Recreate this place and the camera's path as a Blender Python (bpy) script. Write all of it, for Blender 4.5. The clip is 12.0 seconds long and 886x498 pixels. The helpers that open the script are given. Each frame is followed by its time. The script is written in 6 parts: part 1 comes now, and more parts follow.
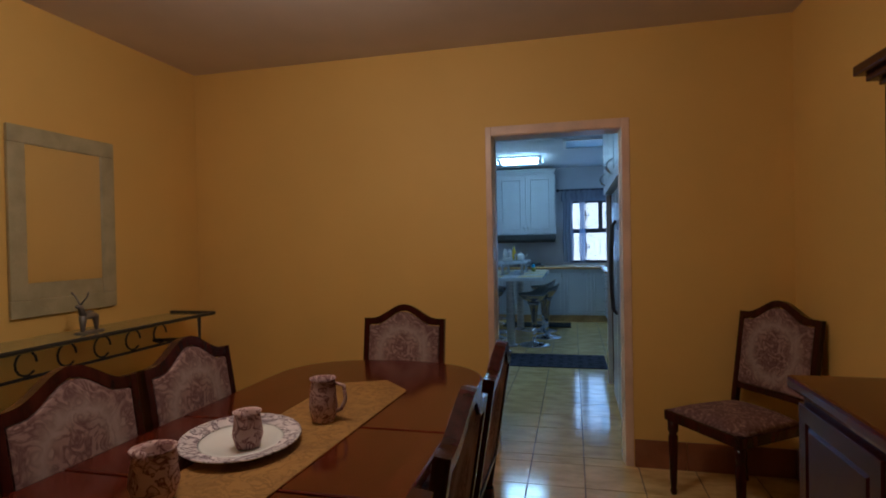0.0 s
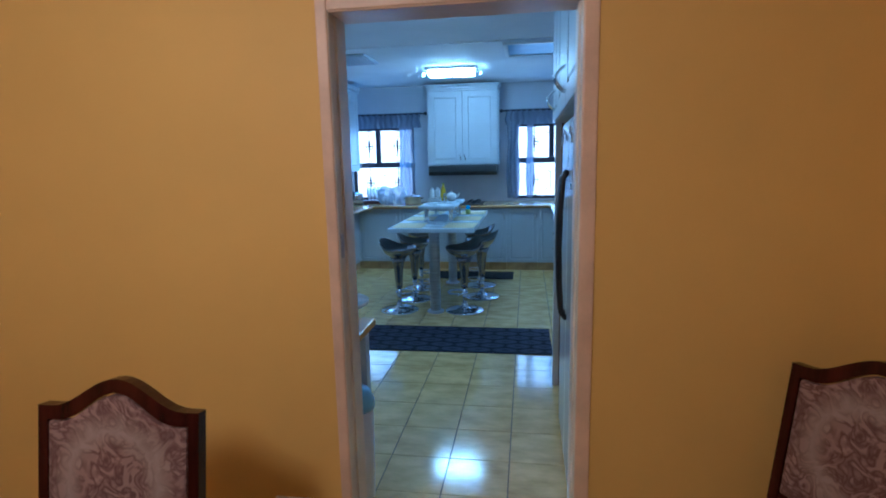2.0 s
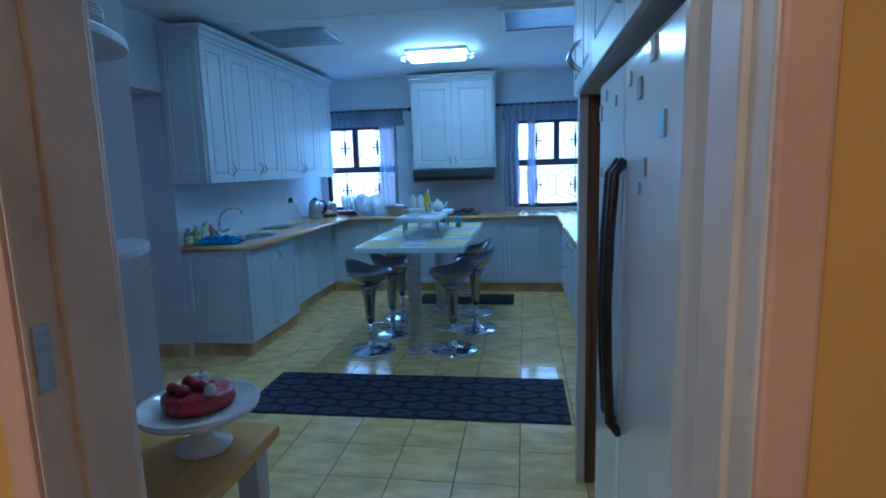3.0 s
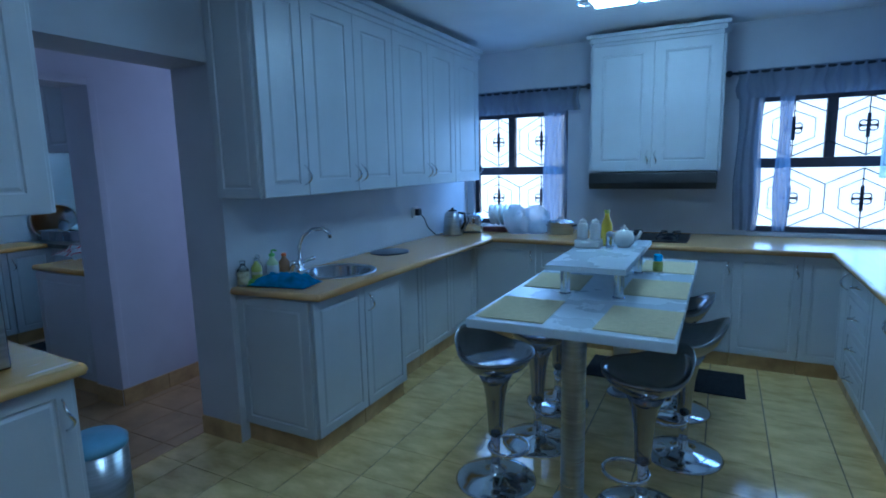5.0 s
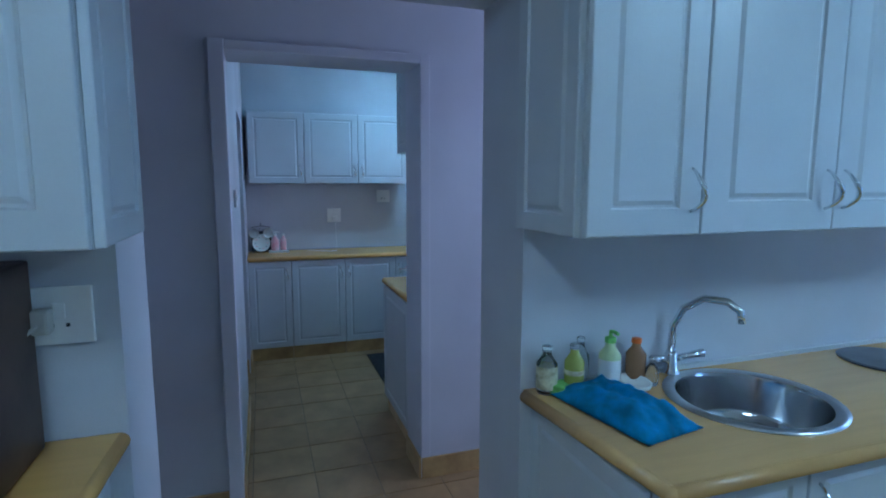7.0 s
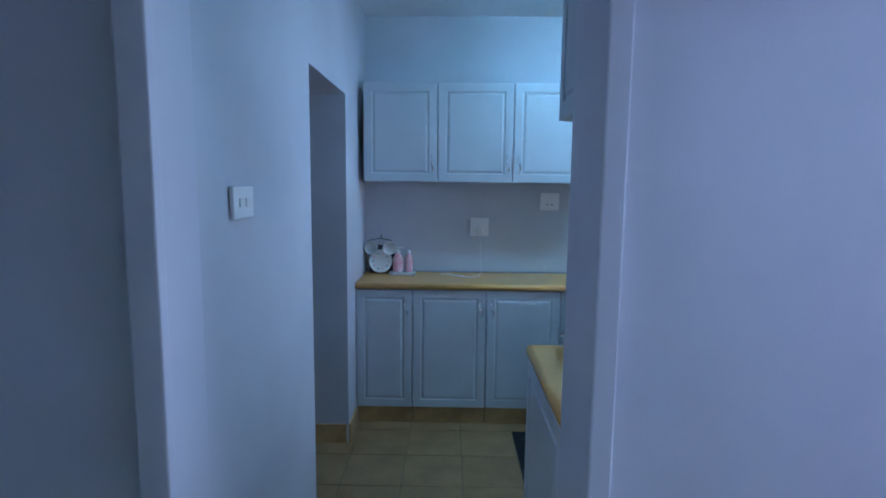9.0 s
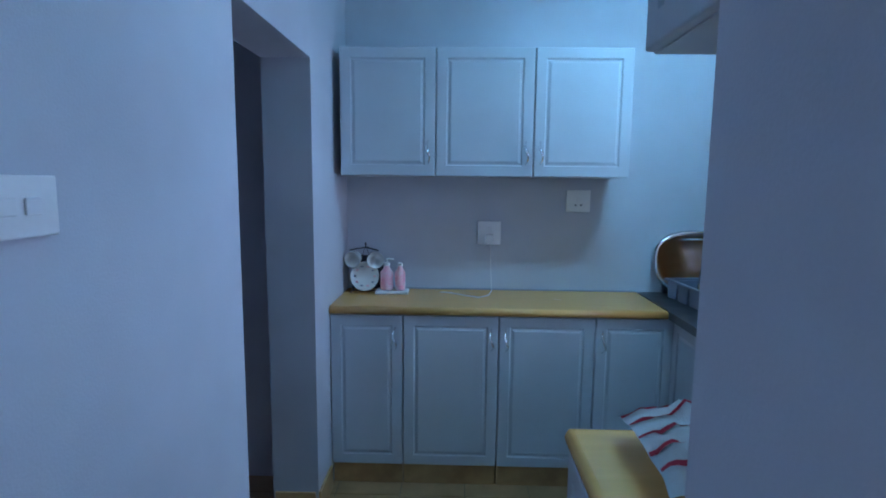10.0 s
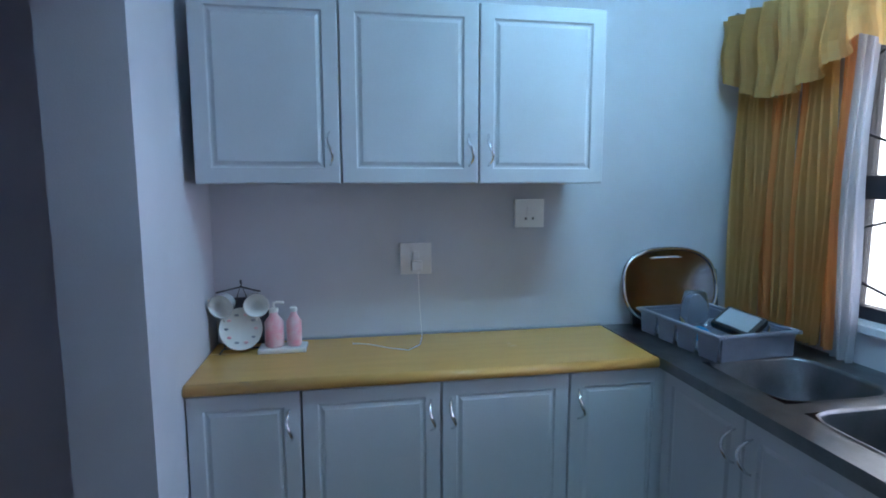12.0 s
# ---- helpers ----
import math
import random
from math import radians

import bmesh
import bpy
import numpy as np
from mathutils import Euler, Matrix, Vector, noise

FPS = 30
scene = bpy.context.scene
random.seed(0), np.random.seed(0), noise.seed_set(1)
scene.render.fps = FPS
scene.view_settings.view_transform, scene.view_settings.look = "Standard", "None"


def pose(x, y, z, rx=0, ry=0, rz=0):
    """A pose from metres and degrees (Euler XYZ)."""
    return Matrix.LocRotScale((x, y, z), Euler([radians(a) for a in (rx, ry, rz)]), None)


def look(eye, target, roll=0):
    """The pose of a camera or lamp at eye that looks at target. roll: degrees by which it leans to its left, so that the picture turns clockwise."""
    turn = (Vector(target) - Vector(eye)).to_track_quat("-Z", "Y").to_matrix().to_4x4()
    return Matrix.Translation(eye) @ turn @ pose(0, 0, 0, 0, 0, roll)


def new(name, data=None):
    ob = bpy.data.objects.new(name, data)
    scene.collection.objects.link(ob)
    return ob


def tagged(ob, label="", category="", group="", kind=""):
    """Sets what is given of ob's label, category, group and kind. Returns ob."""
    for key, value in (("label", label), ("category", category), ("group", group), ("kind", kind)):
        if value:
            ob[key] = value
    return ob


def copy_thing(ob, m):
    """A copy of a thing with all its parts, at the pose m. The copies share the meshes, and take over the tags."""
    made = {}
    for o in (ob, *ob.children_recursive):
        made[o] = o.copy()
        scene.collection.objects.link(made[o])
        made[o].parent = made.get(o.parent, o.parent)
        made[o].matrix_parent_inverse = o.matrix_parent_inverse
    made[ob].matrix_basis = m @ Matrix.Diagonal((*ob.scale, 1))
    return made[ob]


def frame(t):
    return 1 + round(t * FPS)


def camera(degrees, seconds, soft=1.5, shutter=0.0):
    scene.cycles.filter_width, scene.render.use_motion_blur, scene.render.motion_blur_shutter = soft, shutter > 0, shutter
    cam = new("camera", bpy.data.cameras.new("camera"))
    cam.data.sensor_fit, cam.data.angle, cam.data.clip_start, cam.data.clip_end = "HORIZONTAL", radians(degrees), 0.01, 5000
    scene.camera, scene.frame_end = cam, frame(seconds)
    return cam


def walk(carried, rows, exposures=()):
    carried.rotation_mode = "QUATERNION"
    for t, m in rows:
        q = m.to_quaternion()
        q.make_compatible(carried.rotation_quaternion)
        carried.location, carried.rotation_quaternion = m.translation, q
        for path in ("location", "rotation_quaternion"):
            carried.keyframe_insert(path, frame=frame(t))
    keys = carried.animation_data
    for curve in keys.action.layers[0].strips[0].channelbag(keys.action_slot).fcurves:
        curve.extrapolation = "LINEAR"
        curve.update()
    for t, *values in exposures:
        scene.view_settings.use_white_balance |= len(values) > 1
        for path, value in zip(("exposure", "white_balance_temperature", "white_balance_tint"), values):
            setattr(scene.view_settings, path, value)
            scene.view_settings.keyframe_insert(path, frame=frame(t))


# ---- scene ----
cam = camera(79.0, 12.0, soft=1.9)
PATH = [
    (0, (0.106, 0.002, 1.322), (-0.364, 1.946, 1.3), -1.1),
    (0.5, (0.135, 0.235, 1.331), (-0.257, 2.173, 1.032), -1.1),
    (1, (0.183, 0.612, 1.443), (-0.161, 2.549, 1.081), -1.2),
    (1.5, (0.22, 1.094, 1.5), (-0.103, 3.036, 1.149), -1.3),
    (2, (0.232, 1.636, 1.521), (-0.076, 3.585, 1.194), -1.2),
    (2.5, (0.21, 2.222, 1.463), (-0.088, 4.178, 1.163), -1.5),
    (2.7, (0.202, 2.465, 1.448), (-0.096, 4.421, 1.15), -1.6),
    (4.3, (0.036, 3.951, 1.549), (-0.466, 5.86, 1.228), -1.5),
    (4.5, (0.015, 4.146, 1.558), (-0.59, 6.025, 1.235), -1.3),
    (5, (-0.143, 4.608, 1.532), (-1.055, 6.361, 1.224), -1.3),
    (5.5, (-0.318, 5.036, 1.53), (-1.502, 6.621, 1.233), -1.2),
    (6, (-0.55, 5.379, 1.515), (-2.042, 6.681, 1.233), -1.0),
    (6.5, (-0.836, 5.683, 1.501), (-2.578, 6.633, 1.245), -0.5),
    (7, (-1.104, 5.888, 1.518), (-2.984, 6.522, 1.267), 0.1),
    (7.5, (-1.386, 6.031, 1.52), (-3.343, 6.359, 1.27), 0.7),
    (7.7, (-1.512, 6.078, 1.506), (-3.481, 6.349, 1.264), 0.8),
    (9.3, (-2.795, 6.352, 1.475), (-4.78, 6.311, 1.232), 0.6),
    (9.5, (-2.942, 6.359, 1.467), (-4.927, 6.322, 1.223), 0.6),
    (10, (-3.297, 6.355, 1.469), (-5.281, 6.302, 1.221), 0.6),
    (10.5, (-3.588, 6.328, 1.46), (-5.572, 6.267, 1.217), 0.6),
    (11, (-3.78, 6.302, 1.467), (-5.766, 6.279, 1.233), 0.6),
    (11.5, (-3.966, 6.282, 1.481), (-5.947, 6.419, 1.242), 0.4),
    (12, (-4.064, 6.272, 1.492), (-6.021, 6.609, 1.254), -0.1),
]
EXPOSURES = [(0, -0.3, 5750, 12), (0.6, 0.05, 5650, 12), (1.4, 0.6, 5250, 10), (2.2, 0.5, 4950, 10), (2.7, 0.35, 4950, 10), (4.3, 0.25, 5100, 10), (5.0, 0.05, 5250, 12), (5.7, 0.1, 5350, 13), (6.5, 0.5, 5800, 13), (7.0, 0.8, 5950, 12), (7.5, 1.05, 6050, 12), (9.4, 0.95, 5800, 10), (10.5, 0.9, 5700, 10), (11.2, 0.98, 6100, 12), (12, 1.2, 6800, 13)]
walk(cam, [(t, look(eye, target, roll)) for t, eye, target, roll in PATH], EXPOSURES)

# ---- world and light ----
world = bpy.data.worlds.new("sky_world")
scene.world = world
world.use_nodes = True
wn = world.node_tree
sky = wn.nodes.new("ShaderNodeTexSky")
sky.sky_type, sky.sun_disc = "NISHITA", False
sky.sun_elevation, sky.sun_rotation = radians(38), radians(200)
wn.links.new(sky.outputs["Color"], wn.nodes["Background"].inputs["Color"])
wn.nodes["Background"].inputs["Strength"].default_value = 0.12
sun_data = bpy.data.lights.new("sun", "SUN")
sun_data.energy, sun_data.angle, sun_data.color = 2.0, radians(0.6), (1.0, 0.95, 0.88)
sun = new("sun", sun_data)
sun.matrix_world = pose(0, 0, 12, 52, 0, 160)


def window_lamp(name, m, w, h, watts, colour, spread=180):
    """An area lamp in a window's opening that stands in for the sky's light."""
    d = bpy.data.lights.new(name, "AREA")
    d.shape, d.size, d.size_y, d.energy, d.color, d.spread = "RECTANGLE", w, h, watts, colour, radians(spread)
    new(name, d).matrix_world = m


DAY = (0.16, 0.47, 1.0)
window_lamp("daylight_left", pose(-1.95, 9.66, 1.47, 90, 0, 180), 0.9, 1.0, 7.5, DAY)
window_lamp("daylight_right", pose(0.58, 9.66, 1.47, 90, 0, 180), 0.95, 1.0, 8, DAY)
window_lamp("daylight_pantry", pose(-4.95, 7.98, 1.52, 90, 0, 180), 1.2, 0.95, 2.6, (0.52, 0.60, 1.0), 84)
# Fill light added to brighten the passage walls; no source is seen there.
window_lamp("daylight_passage", pose(-3.2, 8.63, 1.55, 90, 0, 180), 0.64, 1.0, 8, (0.42, 0.60, 1.0))
dl = bpy.data.lights.new("dining_bulb", "POINT")
dl.energy, dl.color, dl.shadow_soft_size = 28, (1.0, 0.84, 0.66), 0.16
new("dining_bulb", dl).matrix_world = pose(-0.76, 1.42, 2.20)


# ---- materials ----
def mat(name, base, rough=0.5, metal=0.0, vary=0.12, scale=6.0, grain=60.0, bump=0.05, tint=None, coat=0.0, stretch=(1, 1, 1), rough_vary=0.1,
        per_object=0.0, per_island=0.0, transmission=0.0, alpha=1.0, emit=0.0):
    """A procedural surface: base colour that drifts at two scales, a little roughness wear and fine relief."""
    m = bpy.data.materials.new(name)
    m.use_nodes = True
    t = m.node_tree
    n, l = t.nodes, t.links
    b = n["Principled BSDF"]
    b.inputs["Roughness"].default_value, b.inputs["Metallic"].default_value = rough, metal
    b.inputs["Coat Weight"].default_value, b.inputs["Coat Roughness"].default_value = coat, 0.06
    b.inputs["Transmission Weight"].default_value, b.inputs["Alpha"].default_value = transmission, alpha
    tc = n.new("ShaderNodeTexCoord")
    mp = n.new("ShaderNodeMapping")
    mp.inputs["Scale"].default_value = stretch
    l.new(tc.outputs["Object"], mp.inputs["Vector"])
    where = mp.outputs["Vector"]
    if per_object:
        oi = n.new("ShaderNodeObjectInfo")
        sh = n.new("ShaderNodeVectorMath")
        sh.operation = "MULTIPLY_ADD"
        cx = n.new("ShaderNodeCombineXYZ")
        l.new(oi.outputs["Random"], cx.inputs["X"])
        l.new(oi.outputs["Random"], cx.inputs["Y"])
        l.new(cx.outputs["Vector"], sh.inputs[0])
        sh.inputs[1].default_value = (37, 91, 13)
        l.new(where, sh.inputs[2])
        where = sh.outputs["Vector"]
    n1, n2 = n.new("ShaderNodeTexNoise"), n.new("ShaderNodeTexNoise")
    n1.inputs["Scale"].default_value, n1.inputs["Detail"].default_value = scale, 4
    n2.inputs["Scale"].default_value, n2.inputs["Detail"].default_value = grain, 3
    l.new(where, n1.inputs["Vector"])
    l.new(where, n2.inputs["Vector"])
    mix = n.new("ShaderNodeMix")
    mix.data_type = "RGBA"
    dark = tint or tuple(c * (1 - 2.2 * vary) for c in base)
    light = tuple(min(1, c * (1 + 0.7 * vary)) for c in base)
    mix.inputs["A"].default_value, mix.inputs["B"].default_value = (*light, 1), (*dark, 1)
    ramp = n.new("ShaderNodeMapRange")
    ramp.inputs["From Min"].default_value, ramp.inputs["From Max"].default_value = 0.35, 0.7
    l.new(n1.outputs["Fac"], ramp.inputs["Value"])
    add = n.new("ShaderNodeMath")
    add.operation = "MULTIPLY_ADD"
    l.new(n2.outputs["Fac"], add.inputs[0])
    add.inputs[1].default_value = 0.5
    l.new(ramp.outputs["Result"], add.inputs[2])
    sub = n.new("ShaderNodeMath")
    sub.operation, sub.use_clamp = "SUBTRACT", True
    l.new(add.outputs["Value"], sub.inputs[0])
    sub.inputs[1].default_value = 0.25
    l.new(sub.outputs["Value"], mix.inputs["Factor"])
    colour = mix.outputs["Result"]
    if per_object or per_island:
        hsv = n.new("ShaderNodeHueSaturation")
        mr = n.new("ShaderNodeMapRange")
        amount = per_object or per_island
        mr.inputs["To Min"].default_value, mr.inputs["To Max"].default_value = 1 - amount, 1 + amount
        if per_object:
            l.new(oi.outputs["Random"], mr.inputs["Value"])
        else:
            ge = n.new("ShaderNodeNewGeometry")
            l.new(ge.outputs["Random Per Island"], mr.inputs["Value"])
        l.new(mr.outputs["Result"], hsv.inputs["Value"])
        l.new(colour, hsv.inputs["Color"])
        colour = hsv.outputs["Color"]
    l.new(colour, b.inputs["Base Color"])
    if rough_vary:
        rr = n.new("ShaderNodeMapRange")
        rr.inputs["To Min"].default_value, rr.inputs["To Max"].default_value = max(0, rough - rough_vary * 0.5), min(1, rough + rough_vary)
        l.new(n1.outputs["Fac"], rr.inputs["Value"])
        l.new(rr.outputs["Result"], b.inputs["Roughness"])
    if bump:
        bp = n.new("ShaderNodeBump")
        bp.inputs["Strength"].default_value, bp.inputs["Distance"].default_value = bump, 0.01
        l.new(n2.outputs["Fac"], bp.inputs["Height"])
        l.new(bp.outputs["Normal"], b.inputs["Normal"])
    if emit:
        b.inputs["Emission Color"].default_value, b.inputs["Emission Strength"].default_value = (*base, 1), emit
    return m


def brocade(name, base, thread, scale, medallion=0.0):
    """Woven upholstery with scrolling flowers."""
    m = mat(name, base, 0.85, vary=0.1, scale=5, grain=400, bump=0.25, tint=tuple(min(1, c * 1.55) for c in base))
    n, l = m.node_tree.nodes, m.node_tree.links
    b = n["Principled BSDF"]
    old = b.inputs["Base Color"].links[0].from_socket
    tc = n.new("ShaderNodeTexCoord")
    no = n.new("ShaderNodeTexNoise")
    no.inputs["Scale"].default_value, no.inputs["Detail"].default_value, no.inputs["Distortion"].default_value = scale, 2.0, 2.2
    l.new(tc.outputs["Object"], no.inputs["Vector"])
    r = n.new("ShaderNodeValToRGB")
    r.color_ramp.elements[0].position, r.color_ramp.elements[0].color = 0.44, (0, 0, 0, 1)
    r.color_ramp.elements[1].position, r.color_ramp.elements[1].color = 0.49, (1, 1, 1, 1)
    e = r.color_ramp.elements.new(0.58)
    e.color = (0.15, 0.15, 0.15, 1)
    l.new(no.outputs["Fac"], r.inputs["Fac"])
    mx = n.new("ShaderNodeMix")
    mx.data_type = "RGBA"
    l.new(r.outputs["Color"], mx.inputs["Factor"])
    l.new(old, mx.inputs["A"])
    mx.inputs["B"].default_value = (*thread, 1)
    colour = mx.outputs["Result"]
    if medallion:
        # a pale wreath woven round the middle of the back
        r.color_ramp.elements[0].position, r.color_ramp.elements[1].position, r.color_ramp.elements[2].position = 0.38, 0.50, 0.64
        wob = n.new("ShaderNodeMix")
        wob.data_type = "VECTOR"
        wob.inputs["Factor"].default_value = 0.07
        l.new(tc.outputs["Object"], wob.inputs["A"])
        l.new(no.outputs["Color"], wob.inputs["B"])
        flat, di = n.new("ShaderNodeVectorMath"), n.new("ShaderNodeVectorMath")
        flat.operation, di.operation = "MULTIPLY", "DISTANCE"
        flat.inputs[1].default_value = (1.1, 0.0, 1.0)
        l.new(wob.outputs["Result"], flat.inputs[0])
        l.new(flat.outputs["Vector"], di.inputs[0])
        di.inputs[1].default_value = (0.035, 0.0, 0.72)
        ring = n.new("ShaderNodeValToRGB")
        ring.color_ramp.elements[0].position, ring.color_ramp.elements[0].color = 0.085, (0, 0, 0, 1)
        ring.color_ramp.elements[1].position, ring.color_ramp.elements[1].color = 0.175, (0, 0, 0, 1)
        ring.color_ramp.elements.new(0.125).color = (medallion, medallion, medallion, 1)
        l.new(di.outputs["Value"], ring.inputs["Fac"])
        pale = n.new("ShaderNodeMix")
        pale.data_type = "RGBA"
        l.new(ring.outputs["Color"], pale.inputs["Factor"])
        l.new(colour, pale.inputs["A"])
        pale.inputs["B"].default_value = (0.42, 0.31, 0.27, 1)
        colour = pale.outputs["Result"]
    l.new(colour, b.inputs["Base Color"])
    return m


def glow(name, colour, strength):
    m = bpy.data.materials.new(name)
    m.use_nodes = True
    b = m.node_tree.nodes["Principled BSDF"]
    b.inputs["Base Color"].default_value = (0.8, 0.8, 0.8, 1)
    b.inputs["Emission Color"].default_value, b.inputs["Emission Strength"].default_value = (*colour, 1), strength
    return m


def sheer(name, base, clear, stripe):
    """Thin woven cloth that lets part of the light through, in soft vertical folds."""
    m = mat(name, base, 0.9, vary=0.15, scale=4, grain=300, bump=0.05, stretch=(1, 1, 0.15))
    n, l = m.node_tree.nodes, m.node_tree.links
    b, out = n["Principled BSDF"], n["Material Output"]
    tr, tl = n.new("ShaderNodeBsdfTransparent"), n.new("ShaderNodeBsdfTranslucent")
    tl.inputs["Color"].default_value = (*base, 1)
    m1, m2 = n.new("ShaderNodeMixShader"), n.new("ShaderNodeMixShader")
    m1.inputs["Fac"].default_value, m2.inputs["Fac"].default_value = stripe, clear
    l.new(b.outputs["BSDF"], m1.inputs[1])
    l.new(tl.outputs["BSDF"], m1.inputs[2])
    l.new(m1.outputs["Shader"], m2.inputs[1])
    l.new(tr.outputs["BSDF"], m2.inputs[2])
    l.new(m2.outputs["Shader"], out.inputs["Surface"])
    return m


ORANGE = mat("orange_wall_paint", (0.80, 0.505, 0.137), 0.6, vary=0.025, scale=1.3, grain=220, bump=0.12)
REVEAL = mat("cream_reveal_enamel", (0.80, 0.75, 0.68), 0.4, vary=0.08, scale=5, grain=90, bump=0.05)
WALL = mat("pale_wall_paint", (0.57, 0.58, 0.63), 0.6, vary=0.06, scale=1.6, grain=200, bump=0.08)
LILAC = mat("lilac_wall_paint", (0.63, 0.625, 0.69), 0.6, vary=0.05, scale=2.0, grain=200, bump=0.06)
CEIL = mat("ceiling_paint", (0.78, 0.78, 0.80), 0.7, vary=0.04, scale=1.5, grain=150, bump=0.1)
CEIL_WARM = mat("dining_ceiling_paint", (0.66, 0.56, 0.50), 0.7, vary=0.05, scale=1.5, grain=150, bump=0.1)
FRAME_PINK = mat("cream_frame_enamel", (0.78, 0.55, 0.42), 0.35, vary=0.08, scale=5, grain=90, bump=0.06)
TILE = mat("glazed_floor_tile", (0.76, 0.55, 0.235), 0.09, vary=0.20, scale=5.0, grain=26, bump=0.015, tint=(0.60, 0.39, 0.14), rough_vary=0.08, per_object=0.025, stretch=(1, 2.2, 1))
TILE.node_tree.nodes["Principled BSDF"].inputs["Specular IOR Level"].default_value = 0.75
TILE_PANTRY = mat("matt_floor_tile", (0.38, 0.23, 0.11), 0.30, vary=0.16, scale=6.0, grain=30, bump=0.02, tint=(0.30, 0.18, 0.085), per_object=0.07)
GROUT = mat("grout", (0.16, 0.13, 0.09), 0.85, vary=0.2, scale=10, grain=120, bump=0.2)
SKIRT = mat("skirting_tile", (0.56, 0.36, 0.16), 0.35, vary=0.16, scale=6, grain=40, bump=0.03, tint=(0.40, 0.24, 0.10), per_island=0.08)
SKIRT_RED = mat("red_skirting_tile", (0.30, 0.11, 0.05), 0.3, vary=0.14, scale=6, grain=40, bump=0.03, per_island=0.08)
CAB = mat("white_cabinet_foil", (0.54, 0.565, 0.60), 0.34, vary=0.035, scale=2.5, grain=160, bump=0.03, rough_vary=0.08)
CAB_IN = mat("cabinet_carcass", (0.55, 0.57, 0.60), 0.5, vary=0.05, scale=3, grain=100, bump=0.03)
GAP = mat("dark_joint", (0.03, 0.03, 0.035), 0.8, vary=0.1, scale=5, grain=50, bump=0)
TOP = mat("oak_laminate", (0.70, 0.375, 0.11), 0.22, vary=0.03, scale=5, grain=90, bump=0.02, stretch=(6, 0.6, 1), rough_vary=0.1)
TOP_TAN = mat("beech_laminate", (0.68, 0.39, 0.16), 0.13, vary=0.035, scale=5, grain=90, bump=0.02, stretch=(6, 0.6, 1), rough_vary=0.08)
CHROME = mat("chrome", (0.72, 0.74, 0.77), 0.08, 1.0, vary=0.05, scale=8, grain=80, bump=0.0, rough_vary=0.08)
BOWL = mat("polished_bowl_steel", (0.58, 0.59, 0.61), 0.13, 1.0, vary=0.06, scale=6, grain=220, bump=0.01)
STEEL = mat("brushed_steel", (0.55, 0.56, 0.58), 0.28, 1.0, vary=0.10, scale=6, grain=220, bump=0.02, stretch=(1, 1, 12))
DARKSTEEL = mat("worn_sink_steel", (0.24, 0.25, 0.27), 0.34, 1.0, vary=0.14, scale=7, grain=160, bump=0.03)
BLACK = mat("black_plastic", (0.02, 0.02, 0.022), 0.35, vary=0.2, scale=8, grain=90, bump=0.04)
IRON = mat("black_iron", (0.018, 0.02, 0.03), 0.5, vary=0.2, scale=9, grain=120, bump=0.08)
WINFRAME = mat("dark_window_frame", (0.05, 0.045, 0.06), 0.4, vary=0.15, scale=7, grain=90, bump=0.05)
WHITE = mat("white_plastic", (0.88, 0.87, 0.86), 0.35, vary=0.03, scale=6, grain=90, bump=0.02)
CERAMIC = mat("white_glazed_ceramic", (0.82, 0.82, 0.80), 0.12, vary=0.03, scale=6, grain=60, bump=0.0)
MAHOGANY = mat("polished_mahogany", (0.085, 0.011, 0.0035), 0.12, vary=0.22, scale=2.0, grain=40, bump=0.0, stretch=(5, 0.8, 5), coat=0.15, tint=(0.060, 0.007, 0.0025))
DARKWOOD = mat("dark_stained_wood", (0.050, 0.008, 0.005), 0.20, vary=0.25, scale=5, grain=90, bump=0.03, stretch=(6, 6, 0.8))
for dark_wood in (DARKWOOD, MAHOGANY):
    dark_wood.node_tree.nodes["Principled BSDF"].inputs["Specular IOR Level"].default_value = 0.32
BROWNWOOD = mat("brown_panel_wood", (0.16, 0.075, 0.035), 0.45, vary=0.25, scale=4, grain=80, bump=0.04, stretch=(8, 8, 0.6))
UPHOL = brocade("rose_brocade", (0.27, 0.165, 0.145), (0.14, 0.062, 0.055), 15.0, 0.8)
RUNNER = brocade("gold_damask", (0.28, 0.14, 0.032), (0.23, 0.108, 0.022), 14.0)
CREAMFRAME = mat("antique_cream_frame", (0.46, 0.40, 0.24), 0.5, vary=0.08, scale=10, grain=120, bump=0.3)
MIRROR = mat("mirror_silver", (0.86, 0.86, 0.85), 0.02, 1.0, vary=0.0, scale=3, grain=20, bump=0.0, rough_vary=0)
GLASS = mat("green_glass", (0.72, 0.88, 0.80), 0.03, vary=0.0, bump=0.0, rough_vary=0, transmission=0.92)
CLEAR = mat("clear_glass", (0.93, 0.96, 0.98), 0.03, vary=0.0, bump=0.0, rough_vary=0, transmission=0.95)
STONEWARE = brocade("patterned_stoneware", (0.46, 0.32, 0.30), (0.14, 0.035, 0.04), 20.0)
PLATTER = brocade("patterned_rim", (0.56, 0.50, 0.50), (0.12, 0.06, 0.09), 15.0)
TABLEWHITE = mat("pale_table_laminate", (0.62, 0.70, 0.78), 0.25, vary=0.05, scale=4, grain=90, bump=0.02)
STRAW = mat("straw_place_mat", (0.68, 0.58, 0.34), 0.75, vary=0.12, scale=30, grain=320, bump=0.4, stretch=(1, 8, 1))
BLUECLOTH = mat("blue_cloth", (0.02, 0.46, 0.86), 0.85, vary=0.18, scale=20, grain=300, bump=0.5)
GREEN = mat("green_sponge", (0.22, 0.60, 0.16), 0.85, vary=0.15, scale=30, grain=200, bump=0.5)
